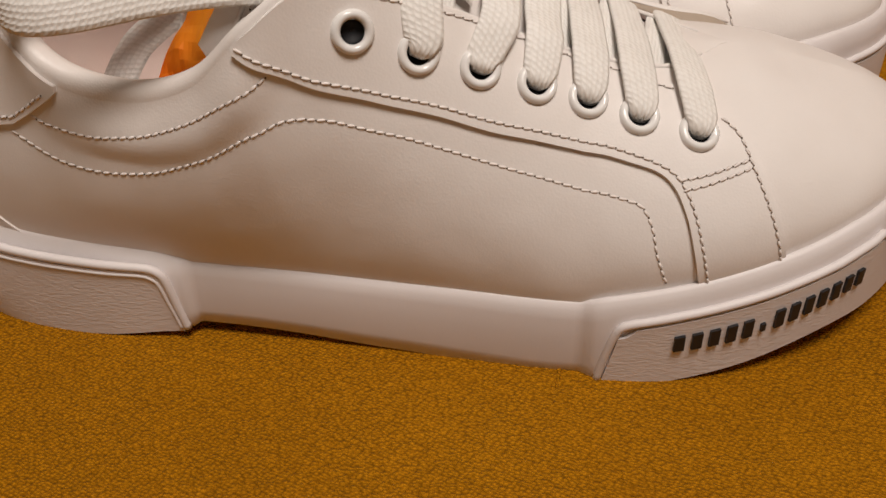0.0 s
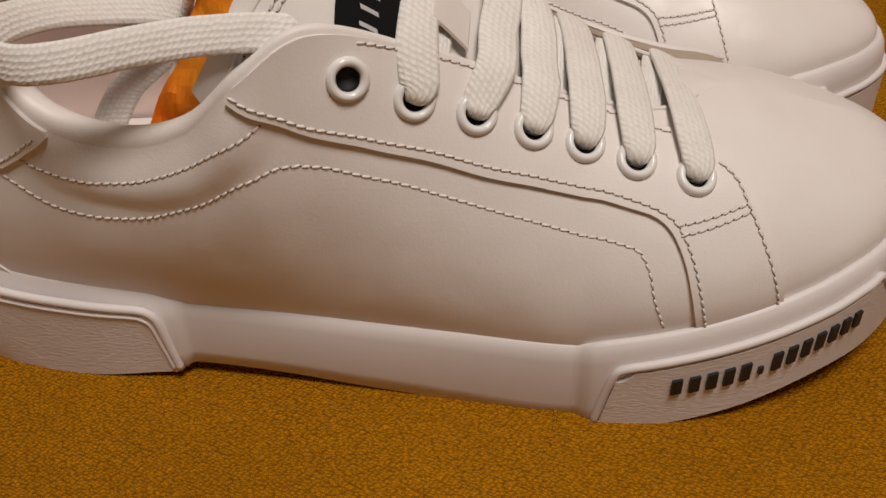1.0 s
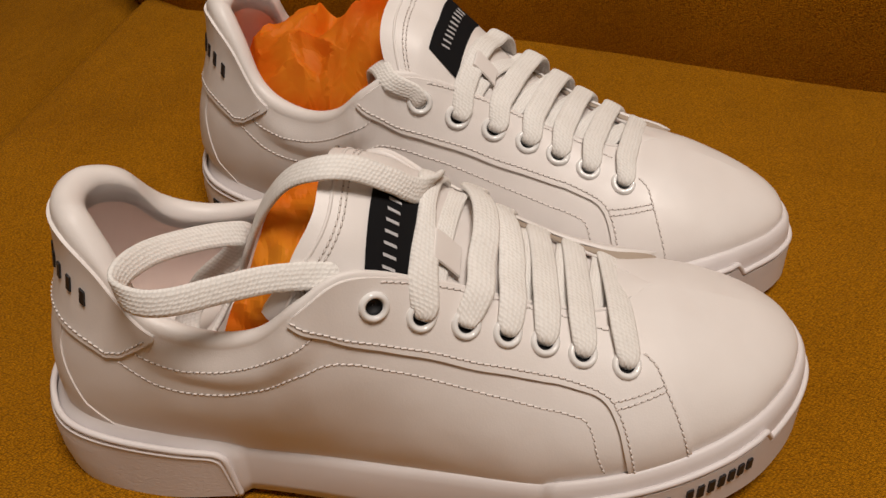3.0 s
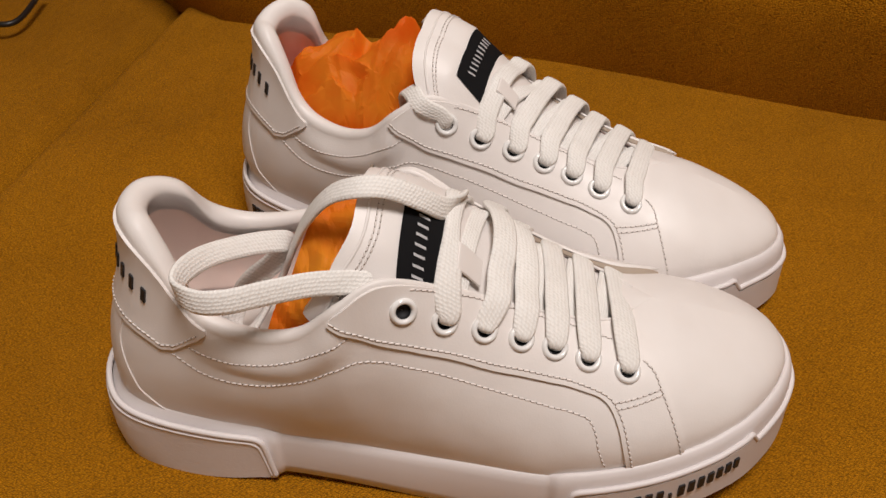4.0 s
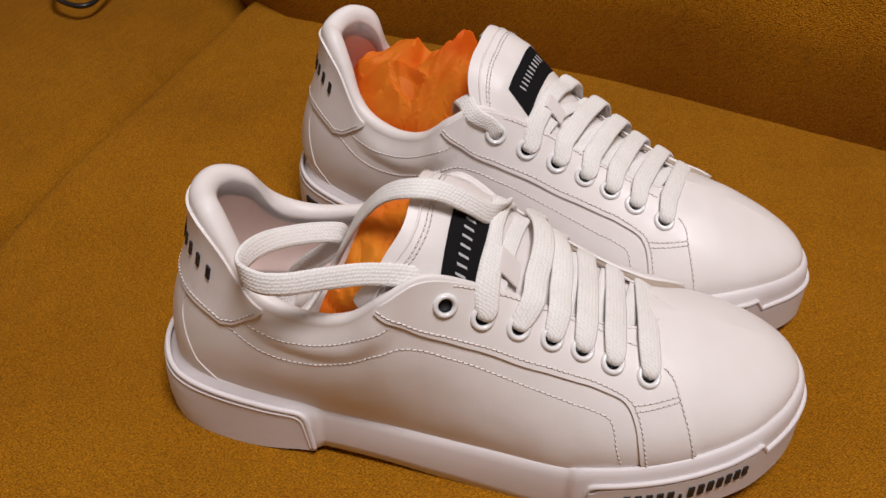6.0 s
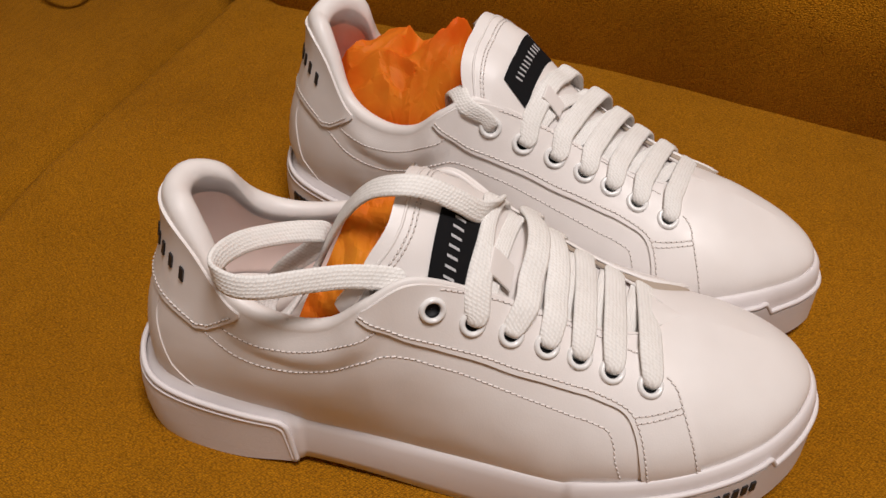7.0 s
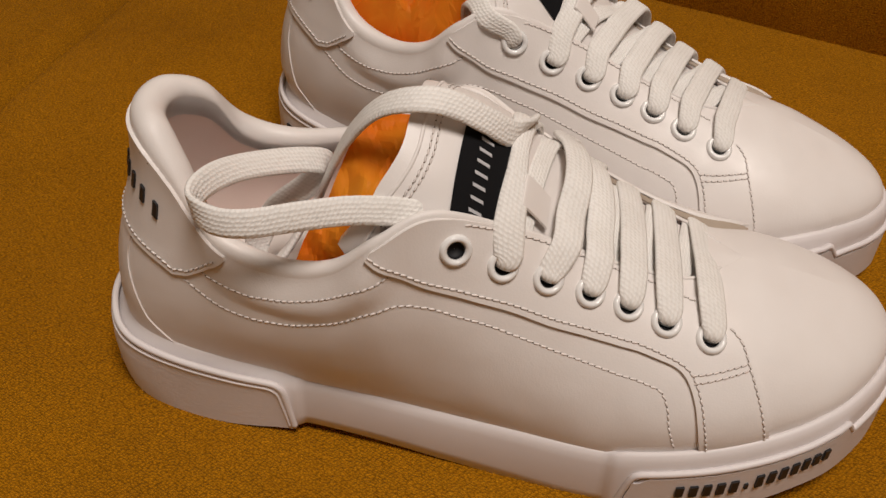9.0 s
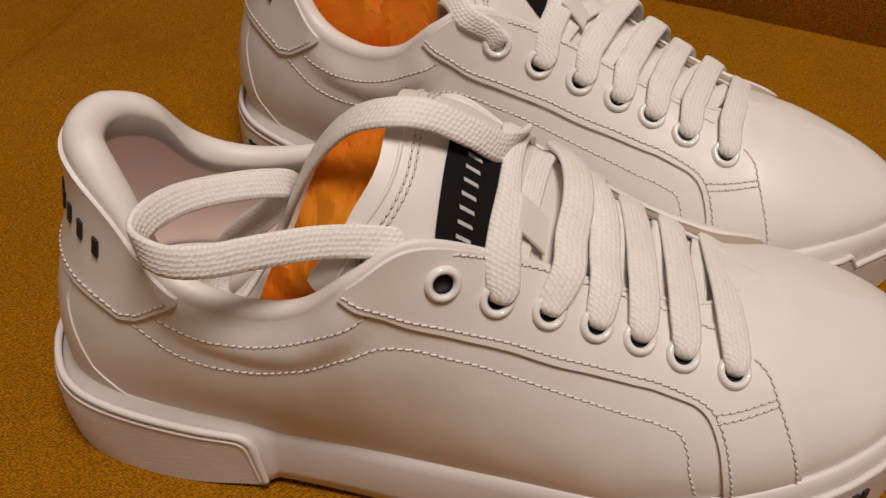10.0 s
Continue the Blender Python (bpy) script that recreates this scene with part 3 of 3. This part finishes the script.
def overlays(s, body, holes):
    thick = .0013
    u, v = stay_grid(STAY_LOW, STAY_HIGH, 190, 44)
    p, _ = upper_off(u, v, thick)
    wall, _ = upper_off(u, v, -.0006)
    verts, faces = patch(p, wall)
    grid = len(grid_faces(190, 44))
    faces = drop_faces(faces[:grid], verts, holes, .0040) + faces[grid:]
    stay = s.add("eyestay", verts, faces, LEATHER, "leather eyelet panel with stitched edge")
    on = lambda a, b, d: upper_off(a, np.clip(b, 0, 1), d)
    stitches(s, "stitching", shifted(STAY_LOW, STAY_HIGH, .0021)[0:], thick + .0002, on, stay)
    stitches(s, "stitching", shifted(STAY_HIGH[9:], STAY_LOW[9:], .0017), thick + .0002, on, stay)
    stitches(s, "stitching", shifted(STAY_HIGH[3:9], STAY_LOW[3:9], .0016), thick + .0002, on, stay)
    stitches(s, "stitching", [(10.91, .508), (11.3, .518), (11.64, .527)], thick + .0002, on, stay)
    stitches(s, "stitching", [(10.94, .470), (11.3, .484), (11.66, .497)], thick + .0002, on, stay)
    # the panel on the other side, with the raw cut edge of its flap
    flip = lambda line: [(LOOP - a, b) for a, b in line]
    u, v = stay_grid(flip(STAY_LOW[:10]), flip(STAY_HIGH[:10]), 120, 20)
    p, _ = upper_off(u, v, .0020)
    wall, _ = upper_off(u, v, -.0006)
    verts, faces = patch(p[:, ::-1], wall[:, ::-1])
    other = s.add("eyestay", verts, faces, LEATHER, "leather eyelet panel with stitched edge")
    edge = np.array(flip([(8.9, 1), (9.4, 1), (9.9, .992), (10.4, .975), (10.8, .93), (11.15, .86), (11.45, .74), (11.66, .60)]))
    edge = catmull(edge, np.linspace(0, 7, 60), False)
    q, n = upper_off(edge[:, 0], np.clip(edge[:, 1], 0, 1), .0014)
    lean = np.array([[0, .9, .35]] * 60)
    wide = [.0012, .0012, .0013, .0014, .0015, .0016, .0018, .0022, .0024, .0020, .0006]
    verts, faces, _ = band(q + np.array([.0012, -.0002, .0004]), wide, lean, .0011, 60, .3)
    s.add("flap", verts, faces, LEATHER, "leather flap along the throat", other)
    verts, faces, _ = band(q + np.array([.0010, -.0024, -.0002]), [.0020] * 6 + [.0026, .0034, .0042, .0036, .0012], lean, .0012, 60, .3)
    s.add("raw_edge", verts, faces, EDGE, "rough beige cut leather edge", other)
    # strip up the back of the heel, flared at the sole
    w, k = np.meshgrid(np.linspace(-1, 1, 50), np.linspace(.03, .58, 24), indexing="ij")
    w = w * np.interp(k, [.03, .075, .125, .225, .34, .405, .58], [3.2, 2.92, 2.6, 2.34, 2.02, 1.9, 1.9])
    p, _ = upper_off(w, k, .0005)
    wall, _ = upper_off(w, k, -.0004)
    verts, faces = patch(p, wall)
    s.add("backstay", verts, faces, LEATHER, "leather strip up the back of the heel")
    # heel tab
    w, k = np.meshgrid(np.linspace(-4.14, 4.14, 150), np.linspace(0, 1, 16), indexing="ij")
    low = np.interp(np.abs(w), TAB_U, TAB_V)
    vv = low + (1 - low) * k
    p, _ = upper_off(w, vv, .0013)
    wall, _ = upper_off(w, vv, -.0004)
    verts, faces = patch(p, wall)
    tab = s.add("heel_tab", verts, faces, LEATHER, "leather heel tab with raised black marks")
    line = [(x, float(np.interp(abs(x), TAB_U, TAB_V)) + .035) for x in np.linspace(-3.95, 3.95, 60)]
    stitches(s, "stitching", line, .0015, on, tab)
    spans = []
    for i in range(13):
        c = 2.62 - i * 2 * 2.62 / 12
        spans.append((c - .085, c + .05, .770, .845, 0))
    block_marks(s, lambda a, b, d: upper_off(a, b, .0013 + d)[0], spans, tab, BLACK, .0008)
    # seams of the quarter
    stitches(s, "stitching", LOW_SEAM, .0001, on, body)
    stitches(s, "stitching", COLLAR_SEAM, .0001, on, body)
    stitches(s, "stitching", [(x, .985) for x in np.linspace(1.0, 4.1, 40)], .0012, on, tab, .0042, "", .00012)


def eyelets(s, stay_holes):
    rings = []
    for (u, v) in EYELETS:
        p, n = upper_off(np.array(u), np.array(v), .0015)
        z = Vector(n)
        m = Matrix.Translation(p) @ z.to_track_quat("Z", "Y").to_matrix().to_4x4()
        verts, faces = [], []
        prof = [(.0053, -.0004), (.0052, .0005), (.0047, .0012), (.0040, .0014), (.0033, .0010), (.0029, .0002), (.0028, -.0015), (.0028, -.003)]
        for i in range(36):
            a = i * math.pi / 18
            for r, h in prof:
                verts.append(m @ Vector((r * math.cos(a), r * math.sin(a), h)))
        ring = s.add("eyelet", verts, grid_faces(36, len(prof), wrap=True), ENAMEL, "glossy white enamelled eyelet ring")
        # added black cup plugs the hole, its colour stands for the shade inside
        verts = []
        prof = [(.00278, .0003), (.0027, -.0008), (.0026, -.0016), (.0002, -.0018)]
        for i in range(24):
            a = i * math.pi / 12
            for r, h in prof:
                verts.append(m @ Vector((r * math.cos(a), r * math.sin(a), h)))
        s.add("shade_cup", verts, grid_faces(24, len(prof), wrap=True), PITCH, "black cup closing the eyelet, standing for the shade inside it", ring)


def band(path, widths, wdirs, thick=.0027, count=90, power=.62):
    """A flat lace swept along a path; wdirs: its width direction at each path point. Returns verts, faces and uv."""
    n = len(path)
    u = np.linspace(0, n - 1, count)
    p = catmull(path, u, False)
    w = catmull(wdirs, u, False)
    width = np.interp(u, np.linspace(0, n - 1, len(widths)), widths)
    t = np.gradient(p, axis=0)
    t /= np.linalg.norm(t, axis=1, keepdims=True) + 1e-12
    w -= t * (w * t).sum(1, keepdims=True)
    w /= np.linalg.norm(w, axis=1, keepdims=True) + 1e-12
    h = np.cross(t, w)
    ang = np.linspace(0, 2 * np.pi, 18)
    cs, sn = np.cos(ang), np.sin(ang)
    x = np.sign(cs) * np.abs(cs) ** power * .5
    y = np.sign(sn) * np.abs(sn) ** .8 * .5
    v = p[:, None] + w[:, None] * (x[None, :] * width[:, None])[..., None] + h[:, None] * (y * thick)[None, :, None]
    run = np.concatenate([[0], np.cumsum(np.linalg.norm(np.diff(p, axis=0), axis=1))])
    across = np.repeat((x * 7.4 / 1.15)[None, :], count, 0)
    along = np.repeat((run / .00155)[:, None], 18, 1) + across * .5
    uv = np.stack([along, across], -1).reshape(-1, 2)
    faces = grid_faces(count, 18)
    return v, faces, uv


def lace(s, path, widths, wdirs, label="", parent=None, count=90, thick=.0027):
    v, faces, uv = band(np.array(path), widths, np.array(wdirs, float), thick, count)
    return s.add("lace", v, faces, LACE, label, parent, uv=uv)


def over_tongue(a, f, count, clear):
    """Points from a to f that bow over the tongue with some clearance."""
    rows = []
    for k in range(count):
        w = k / (count - 1)
        p = a * (1 - w) + f * w
        z = max(p[2] + .0025 * math.sin(math.pi * w), float(tongue_height(p[0], p[1])) + clear)
        rows.append(np.array([p[0], p[1], z]))
    return rows


def laces(s, tops):
    """One bar over each eyelet pair, and the crossings that show between them."""
    side = np.array([1.0, 0.05, -.45])
    for k, (u, v) in enumerate(EYELETS[1:]):
        e, n = upper_off(np.array(u), np.array(v), 0.0)
        f = np.array(tops[k])
        rise = upper_off(np.array(u), np.array(min(v + .13, .97)), .0050)[0] * .6 + (e + (f - e) * .3 + np.array([0, 0, .006])) * .4
        way = (f - e) / np.linalg.norm(f - e)
        path = [e - n * .006 + way * .0018, e + n * .0014 + way * .0002, e + n * .0048 + way * .0042, rise]
        bow = (.0 if s.kind == "left" else [0, .0075, .003, .001, 0, 0][k])
        path += [p + np.array([bow * math.sin(math.pi * (.25 + .15 * i)), 0, 0]) for i, p in enumerate(over_tongue(rise, f, 6, .0026)[1:])]
        path[3] = path[3] + np.array([bow * .6, 0, 0])
        last = path[-1]
        path += [last + np.array([.0008, .008, -.006]), last + np.array([.001, .013, -.018])]
        widths = [.0044, .0054, .0092, .0104, .0104, .0102, .0100, .0098, .0098, .0096, .0094] if s.kind == "right" else [.0044, .0054, .0086, .0094, .0094, .0092, .0090, .0088, .0088, .0088, .0088]
        if k == 0 and s.kind == "right":
            widths = [.0040, .0050, .0096, .0108, .0098, .0072, .0062, .0075, .0095, .010, .010]
        lace(s, path, widths, [side] * len(path), "flat white woven lace", None, 110)
    for k in range(5):
        a = upper_off(np.array(EYELETS[k + 1][0] + .22), np.array(.96), -.001)[0]
        f = (np.array(tops[k]) + np.array(tops[k + 1])) / 2
        path = [a + np.array([-.002, -.008, -.007])] + over_tongue(a, f + np.array([.004, 0, -.006]), 6, .0006)
        path.append(path[-1] + np.array([0, .01, -.012]))
        lace(s, path, [.0070], [np.array([1.0, 0.25, -.45])] * len(path), "", None, 50, .0018)


BASE_TONGUE = tongue


def tongue_part(s):
    lift = .0029 if s.kind == "left" else 0.0

    def tongue(a, w, d=0.0):
        p = BASE_TONGUE(a, np.where(np.asarray(w) < 0, np.asarray(w) * .80, w) if lift else w, d)
        k = np.clip(np.broadcast_arrays(np.asarray(a, float), np.asarray(w, float))[0] - 4.3, 0, 4)
        k = np.minimum(k, 1.85)
        sag = 0 if lift else np.clip((np.asarray(a) - 5.5) / 2, 0, 1) * np.clip((np.asarray(w) + .2) / .6, 0, 1) * .006
        up = .012 * np.clip((np.asarray(a) - 3.5) / 2.5, 0, 1) * np.clip((np.asarray(w) + .1) / .6, 0, 1) if lift else 0
        return p + np.stack([lift * k, -.6 * lift * k, up - .5 * lift * k - sag], -1)

    def flare(w):
        """The tongue's lateral corner runs on towards the heel."""
        return np.clip((-np.asarray(w) - .33) / .47, 0, 1.25) ** 1.8

    def row(k, w):
        return k - 1.5 * np.abs(w) ** 3 if lift else k + 1.3 * flare(w)

    nu, nv = 60, 46
    a, w = np.meshgrid(np.linspace(0, 8 if lift else 7.5, nu), np.linspace(-1, 1, nv), indexing="ij")
    a = a * (1 - .20 * np.abs(w) ** 3 if lift else 1 + (flare(w) * 1.5 - .17) / 7.5)
    p, q = tongue(a, w, 0.0), tongue(a, w, -.0035)
    p[:, :, 2] += 0
    verts, faces = patch(p[:, ::-1], q[:, ::-1])
    t = s.add("tongue", verts, faces, LEATHER, "white leather tongue with a black woven label")
    under = s.add("backing", q, grid_faces(nu, nv), LINING, "", t)
    a, w = np.meshgrid(np.linspace(4.3, 5.75 if lift else 5.72, 14), np.linspace(0, 1, 26), indexing="ij")
    start = -.60 + (.10 * (a - 4.3) if lift else 0 * a)
    w = start + ((.28 if lift else .04) - start) * w
    verts, faces = patch(tongue(a, w, .0008)[:, ::-1], tongue(a, w, -.0004)[:, ::-1])
    label = s.add("label", verts, faces, LABEL, "black woven label with silver marks", t)
    spans = [(4.82, 5.18, -.56 + i * .062, -.56 + i * .062 + .016, .02) for i in range(3 if lift else 0, 13 if lift else 10)]
    block_marks(s, lambda x, y, d: tongue(x, -y * -1, .0008 + d), spans, label, SILVER, .0003)
    def on(x, y, d):
        c = tongue(x, y, d)
        return c, (tongue(x, y, d + .001) - c) / .001
    for k in ((6.95, 7.10) if lift else (6.46, 6.62)):
        stitches(s, "stitching", [(float(row(k, y)), y) for y in np.linspace(-.95, .95, 24)], .0002, on, t)
    ridge = tongue(row(7.45 if lift else 6.93, np.linspace(-.95, .95, 60)), np.linspace(-.95, .95, 60), -.0001)
    v, f = tube(ridge, .0007, 6)
    s.add("fold", v, f, LEATHER, "", t)
    # leather keeper strap: a folded loop that the lace runs through, its end curled under
    a, w = np.meshgrid(np.linspace(0, 1, 22), np.linspace(-.45, -.28, 6), indexing="ij")
    bend = np.clip((a - .62) / .38, 0, 1) * math.pi
    along = 3.30 + .52 * np.minimum(a, .62) / .62 + .10 * np.sin(bend)
    rise = .0050 + .0014 * np.sin(np.pi * np.minimum(a / .62, 1) * .5) - .0016 * (1 - np.cos(bend))
    c = tongue(along, w, 0.0) + np.array([0, 0, 1.0]) * rise[..., None]
    flat = tongue(along, w, 0.0) + np.array([0, 0, 1.0]) * (rise - .0011 * np.cos(bend))[..., None] - np.array([1.0, 0, 0]) * (-.0011 * np.sin(bend))[..., None]
    v, f = patch(c[:, ::-1], flat[:, ::-1])
    s.add("keeper", v, f, LEATHER, "small leather lace keeper loop", t)
    # pull tab: a short folded strip that stands off the tongue's end
    a, w = np.meshgrid(np.linspace(0, 1, 18), np.linspace(-1, 1, 6), indexing="ij")
    base = tongue(7.6, .10, -.0045) if lift else tongue(7.25, .44, -.002)
    turn = a * 3.3
    x, z = base[0] + .002 - .0055 * np.sin(turn * .62) - .0015 * a, base[2] - .0015 + .0024 * (1 - np.cos(turn))
    y = base[1] + .0052 * w
    hi = np.stack([x, y, z], -1)
    slope = np.gradient(hi, axis=0)
    nrm = np.stack([slope[..., 2], 0 * x, -slope[..., 0]], -1)
    nrm /= np.linalg.norm(nrm, axis=-1, keepdims=True) + 1e-12
    v, f = patch(hi, hi + nrm * .0014)
    tab = s.add("pull_tab", v, f, LEATHER, "folded leather pull tab with raw edge", t)
    v, f = tube(np.array([hi[-1, 0] + nrm[-1, 0] * .0007, hi[-1, -1] + nrm[-1, 0] * .0007]), .00085, 6)
    s.add("raw_edge", v, f, EDGE, "rough brown cut edge", tab)
    # the throat's closed front end
    a, w = np.meshgrid(np.linspace(11.25, 12.0, 14), np.linspace(0, 1, 12), indexing="ij")
    near, far = upper(a, 1.0), upper(LOOP - a, 1.0)
    c = near + (far - near) * w[..., None]
    c[..., 2] += .0014 * np.sin(np.pi * w) * np.clip(12.0 - a, 0, 1) / .75 + .0001
    v, f = patch(c, c - np.array([0, 0, .0015]))
    s.add("throat_end", v, f, LEATHER, "", t)


LABEL = material("label_weave", (0.007, 0.007, 0.008), 0.85, spec=0.15)[0]


def crumpled(p, amount, scale, seed):
    """Adds sharp paper folds to a grid of points."""
    q = np.array(p)
    flat = q.reshape(-1, 3)
    for i, v in enumerate(flat):
        c = Vector(v) * scale + Vector((seed, 0, seed))
        d = noise.voronoi(c)[0]
        e = noise.voronoi(c * 2.3)[0]
        flat[i] = v + np.array(noise.noise_vector(c * .7)) * amount * .9 + np.array([.3, -.6, .7]) * amount * ((d[1] - d[0]) * 1.1 + (e[1] - e[0]) * .45 - .5)
    return flat.reshape(q.shape)


near_holes = [upper_off(np.array(u), np.array(v), .0006)[0] for u, v in EYELETS]


def shoe(m, kind, label, tops):
    s = Shoe(m, kind, label)
    under = sole(s)
    sole_panels(s, under)
    body = upper_body(s, near_holes)
    collar(s)
    overlays(s, body, near_holes)
    eyelets(s, near_holes)
    tongue_part(s)
    laces(s, tops)
    if kind == "right":
        spans = [(10.92 + i * .163, 10.92 + i * .163 + .094, .425 - .05 * math.sin(i / 12 * 3.1), .585 - .02 * math.sin(i / 12 * 3.1), 0) for i in range(13)]
        spans[5] = (spans[5][0] + .02, spans[5][1] - .03, spans[5][2] + .02, spans[5][3] - .09, 0)
    else:
        spans = [(2.25 + i * .19, 2.25 + i * .19 + .145, .40, .66, 0) for i in range(13)]
    block_marks(s, lambda a, b, d: sole_at(a, b, .0012 + d), spans, under, BLACK, .0009)
    return s


near_shoe = shoe(pose(0, 0, 0), "right", "white leather low-top sneaker with its lace hanging loose",
                 [(.1592, .015, .1105), (.1693, .028, .0925), (.1822, .028, .0850), (.1968, .028, .0795), (.2108, .028, .0735), (.2243, .028, .0685)])
far_shoe = shoe(pose(.011, .149, .003, 0, 0, -10.4), "left", "white leather low-top sneaker stuffed with orange tissue paper",
                [(.1665, .026, .107), (.1815, .031, .0965), (.1935, .031, .0885), (.2045, .031, .0815), (.2175, .031, .0765), (.2295, .031, .0705)])

# the loose lace of the near shoe
lace(near_shoe, [(.158, .019, .108), (.1606, .0119, .1149), (.1565, .001, .1176), (.1488, -.0055, .1259), (.1384, -.0101, .1333), (.1277, -.0123, .1345), (.115, -.0092, .1274), (.1036, -.0054, .112),
                 (.095, -.0026, .0936), (.0882, .0007, .0772), (.076, -.010, .056), (.060, -.018, .0455)],
     [.0092], [(.5, .8, .1), (.5, .8, .1), (.35, .85, .35), (.1, .85, .5), (0, .85, .5), (-.1, .85, .4), (-.1, .9, .25), (-.1, .9, .2), (0, .9, .2), (0, 1, .1), (0, 1, .0), (0, 1, 0)], "loose end of the white woven lace", None, 160)
lace(near_shoe, [(.154, -.022, .088), (.1420, -.0262, .1005), (.1315, -.0335, .1074), (.1146, -.0375, .1085), (.0998, -.0440, .1087), (.085, -.0501, .1079), (.0738, -.0504, .1072), (.0658, -.0461, .1086), (.0655, -.038, .1097),
                 (.0693, -.0248, .1065), (.0773, -.0111, .101), (.0867, -.0008, .0962), (.0908, .006, .0900), (.0838, .0047, .0807), (.0725, -.002, .0714), (.068, -.0131, .0580), (.0817, -.0175, .0520)],
     [.0092], [(.1, .6, .78), (.1, .6, .78), (.1, .6, .78), (.1, .6, .78), (0, .55, .83), (0, .45, .9), (0, .35, .93), (-.2, .1, 1), (-.4, .3, .9), (-.5, .6, .7), (-.5, .6, .7), (-.4, .5, .75), (.2, .3, .6), (1, 0, .1), (1, .2, 0), (.7, .7, 0), (.3, 1, 0)],
     "loose loop of the white woven lace", None, 220)

# the far shoe's lace end, from its first eyelet into the opening
e, n = upper_off(np.array(8.30), np.array(.845), 0.0)
lace(far_shoe, [e - n * .004, e + n * .0015, e + n * .005 + np.array([-.004, .002, .004]), (.1345, -.0395, .1075), (.128, -.034, .1095), (.122, -.026, .104), (.120, -.018, .090)],
     [.0045, .007, .0092, .0092, .0092], [(.75, .35, .55)] * 7, "flat white woven lace end", None, 70)

# ---- orange tissue paper ----
a, b = np.meshgrid(np.linspace(0, 3, 30), np.linspace(0, 1, 13), indexing="ij")
left = catmull([(.1071, .0117, .1117), (.1011, -.0049, .1024), (.096, -.0206, .0885), (.0885, -.0318, .0703)], a[:, 0], False)
right = catmull([(.1235, .0101, .1147), (.1215, -.0105, .108), (.1142, -.0282, .0976), (.109, -.0348, .0766)], a[:, 0], False)
sheet = left[:, None] * (1 - b[..., None]) + right[:, None] * b[..., None]
sheet = crumpled(sheet, .0035, 75, 3.0)
v, f = patch(sheet, sheet + np.array([.0004, .0003, -.0004]))
tagged(new("tissue_paper", mesh_of("tissue_paper", v, f, TISSUE, smooth=False)), "crumpled orange tissue paper tucked under the tongue", "paper")

def paper_heap():
    """Tissue stuffed into the opening: buckled lobes broken into small flat facets with sharp folds."""
    rng = random.Random(11)
    na, nb = 76, 30
    pts = np.zeros((na, nb, 3))
    for i in range(na):
        for k in range(nb):
            jig = .38 if 0 < k < nb - 1 else 0
            a, b = 2 * math.pi * (i + rng.uniform(-jig, jig)) / na, min(max((k + rng.uniform(-jig, jig)) / (nb - 1), 0), 1)
            x, y = .084 + .047 * math.cos(a) * b, -.001 + .034 * math.sin(a) * b * (1 - .18 * math.cos(a))
            z = .062 + .034 * (1 - b ** 3)
            for cx, cy, wx, wy, tall in ((.113, .002, .017, .026, .030), (.078, .006, .013, .026, .010), (.052, .006, .010, .018, .010)):
                z += tall * math.exp(-(((x - cx) / wx) ** 2 + ((y - cy) / wy) ** 2)) * (1 - b ** 6)
            crest = (1 - min(abs(noise.noise((x * 38, y * 38, 3.0))) * 2.4, 1)) * .010 + (1 - min(abs(noise.noise((x * 85, y * 85, 9.0))) * 2.2, 1)) * .005
            pts[i, k] = (x + .006 * noise.noise((x * 60, y * 60, 5)), y + .006 * noise.noise((x * 60, y * 60, 6)), z + crest - .004)
    faces = []
    for i in range(na):
        j = (i + 1) % na
        for k in range(nb - 1):
            q = (i * nb + k, i * nb + k + 1, j * nb + k + 1, j * nb + k)
            faces += [(q[0], q[1], q[2]), (q[0], q[2], q[3])] if rng.random() < .5 else [(q[0], q[1], q[3]), (q[1], q[2], q[3])]
    return pts.reshape(-1, 3), faces


heap, faces = paper_heap()
ob = tagged(new("tissue_paper", mesh_of("tissue_paper", heap, faces, TISSUE, smooth=False)), "crumpled orange tissue paper stuffed into the shoe opening", "paper")
ob.matrix_world = pose(.011, .149, .003, 0, 0, -10.4)

# ---- small things on the sofa ----
seam = np.array([(.1985, -.045, .0019), (.1975, -.06, .0015), (.1968, -.0735, .0015), (.1965, -.10, .0015), (.196, -.16, .0015)])
inverse = np.array(pose(-.128, .20, 0, 0, 0, SOFA_YAW).inverted())
seam = catmull(seam, np.linspace(0, 4, 80), False)
local = seam @ inverse[:3, :3].T + inverse[:3, 3]
v, f = tube(local, .0007, 6)
part("seam", mesh_of("seam", v, f, MUSTARD), sofa, "stitched seam in the fabric")

cable = catmull([(-.32, .44, -.008), (-.2985, .398, -.0105), (-.2835, .384, -.011), (-.264, .3775, -.011), (-.2545, .384, -.011), (-.2535, .403, -.010), (-.258, .44, -.008)], np.linspace(0, 6, 80), False)
v, f = tube(cable, .0024, 10)
tagged(new("cable", mesh_of("cable", v, f, material("black_cable", (0.015, 0.013, 0.012), 0.4)[0])), "thin black cable lying in a loop on the cushion", "cable")
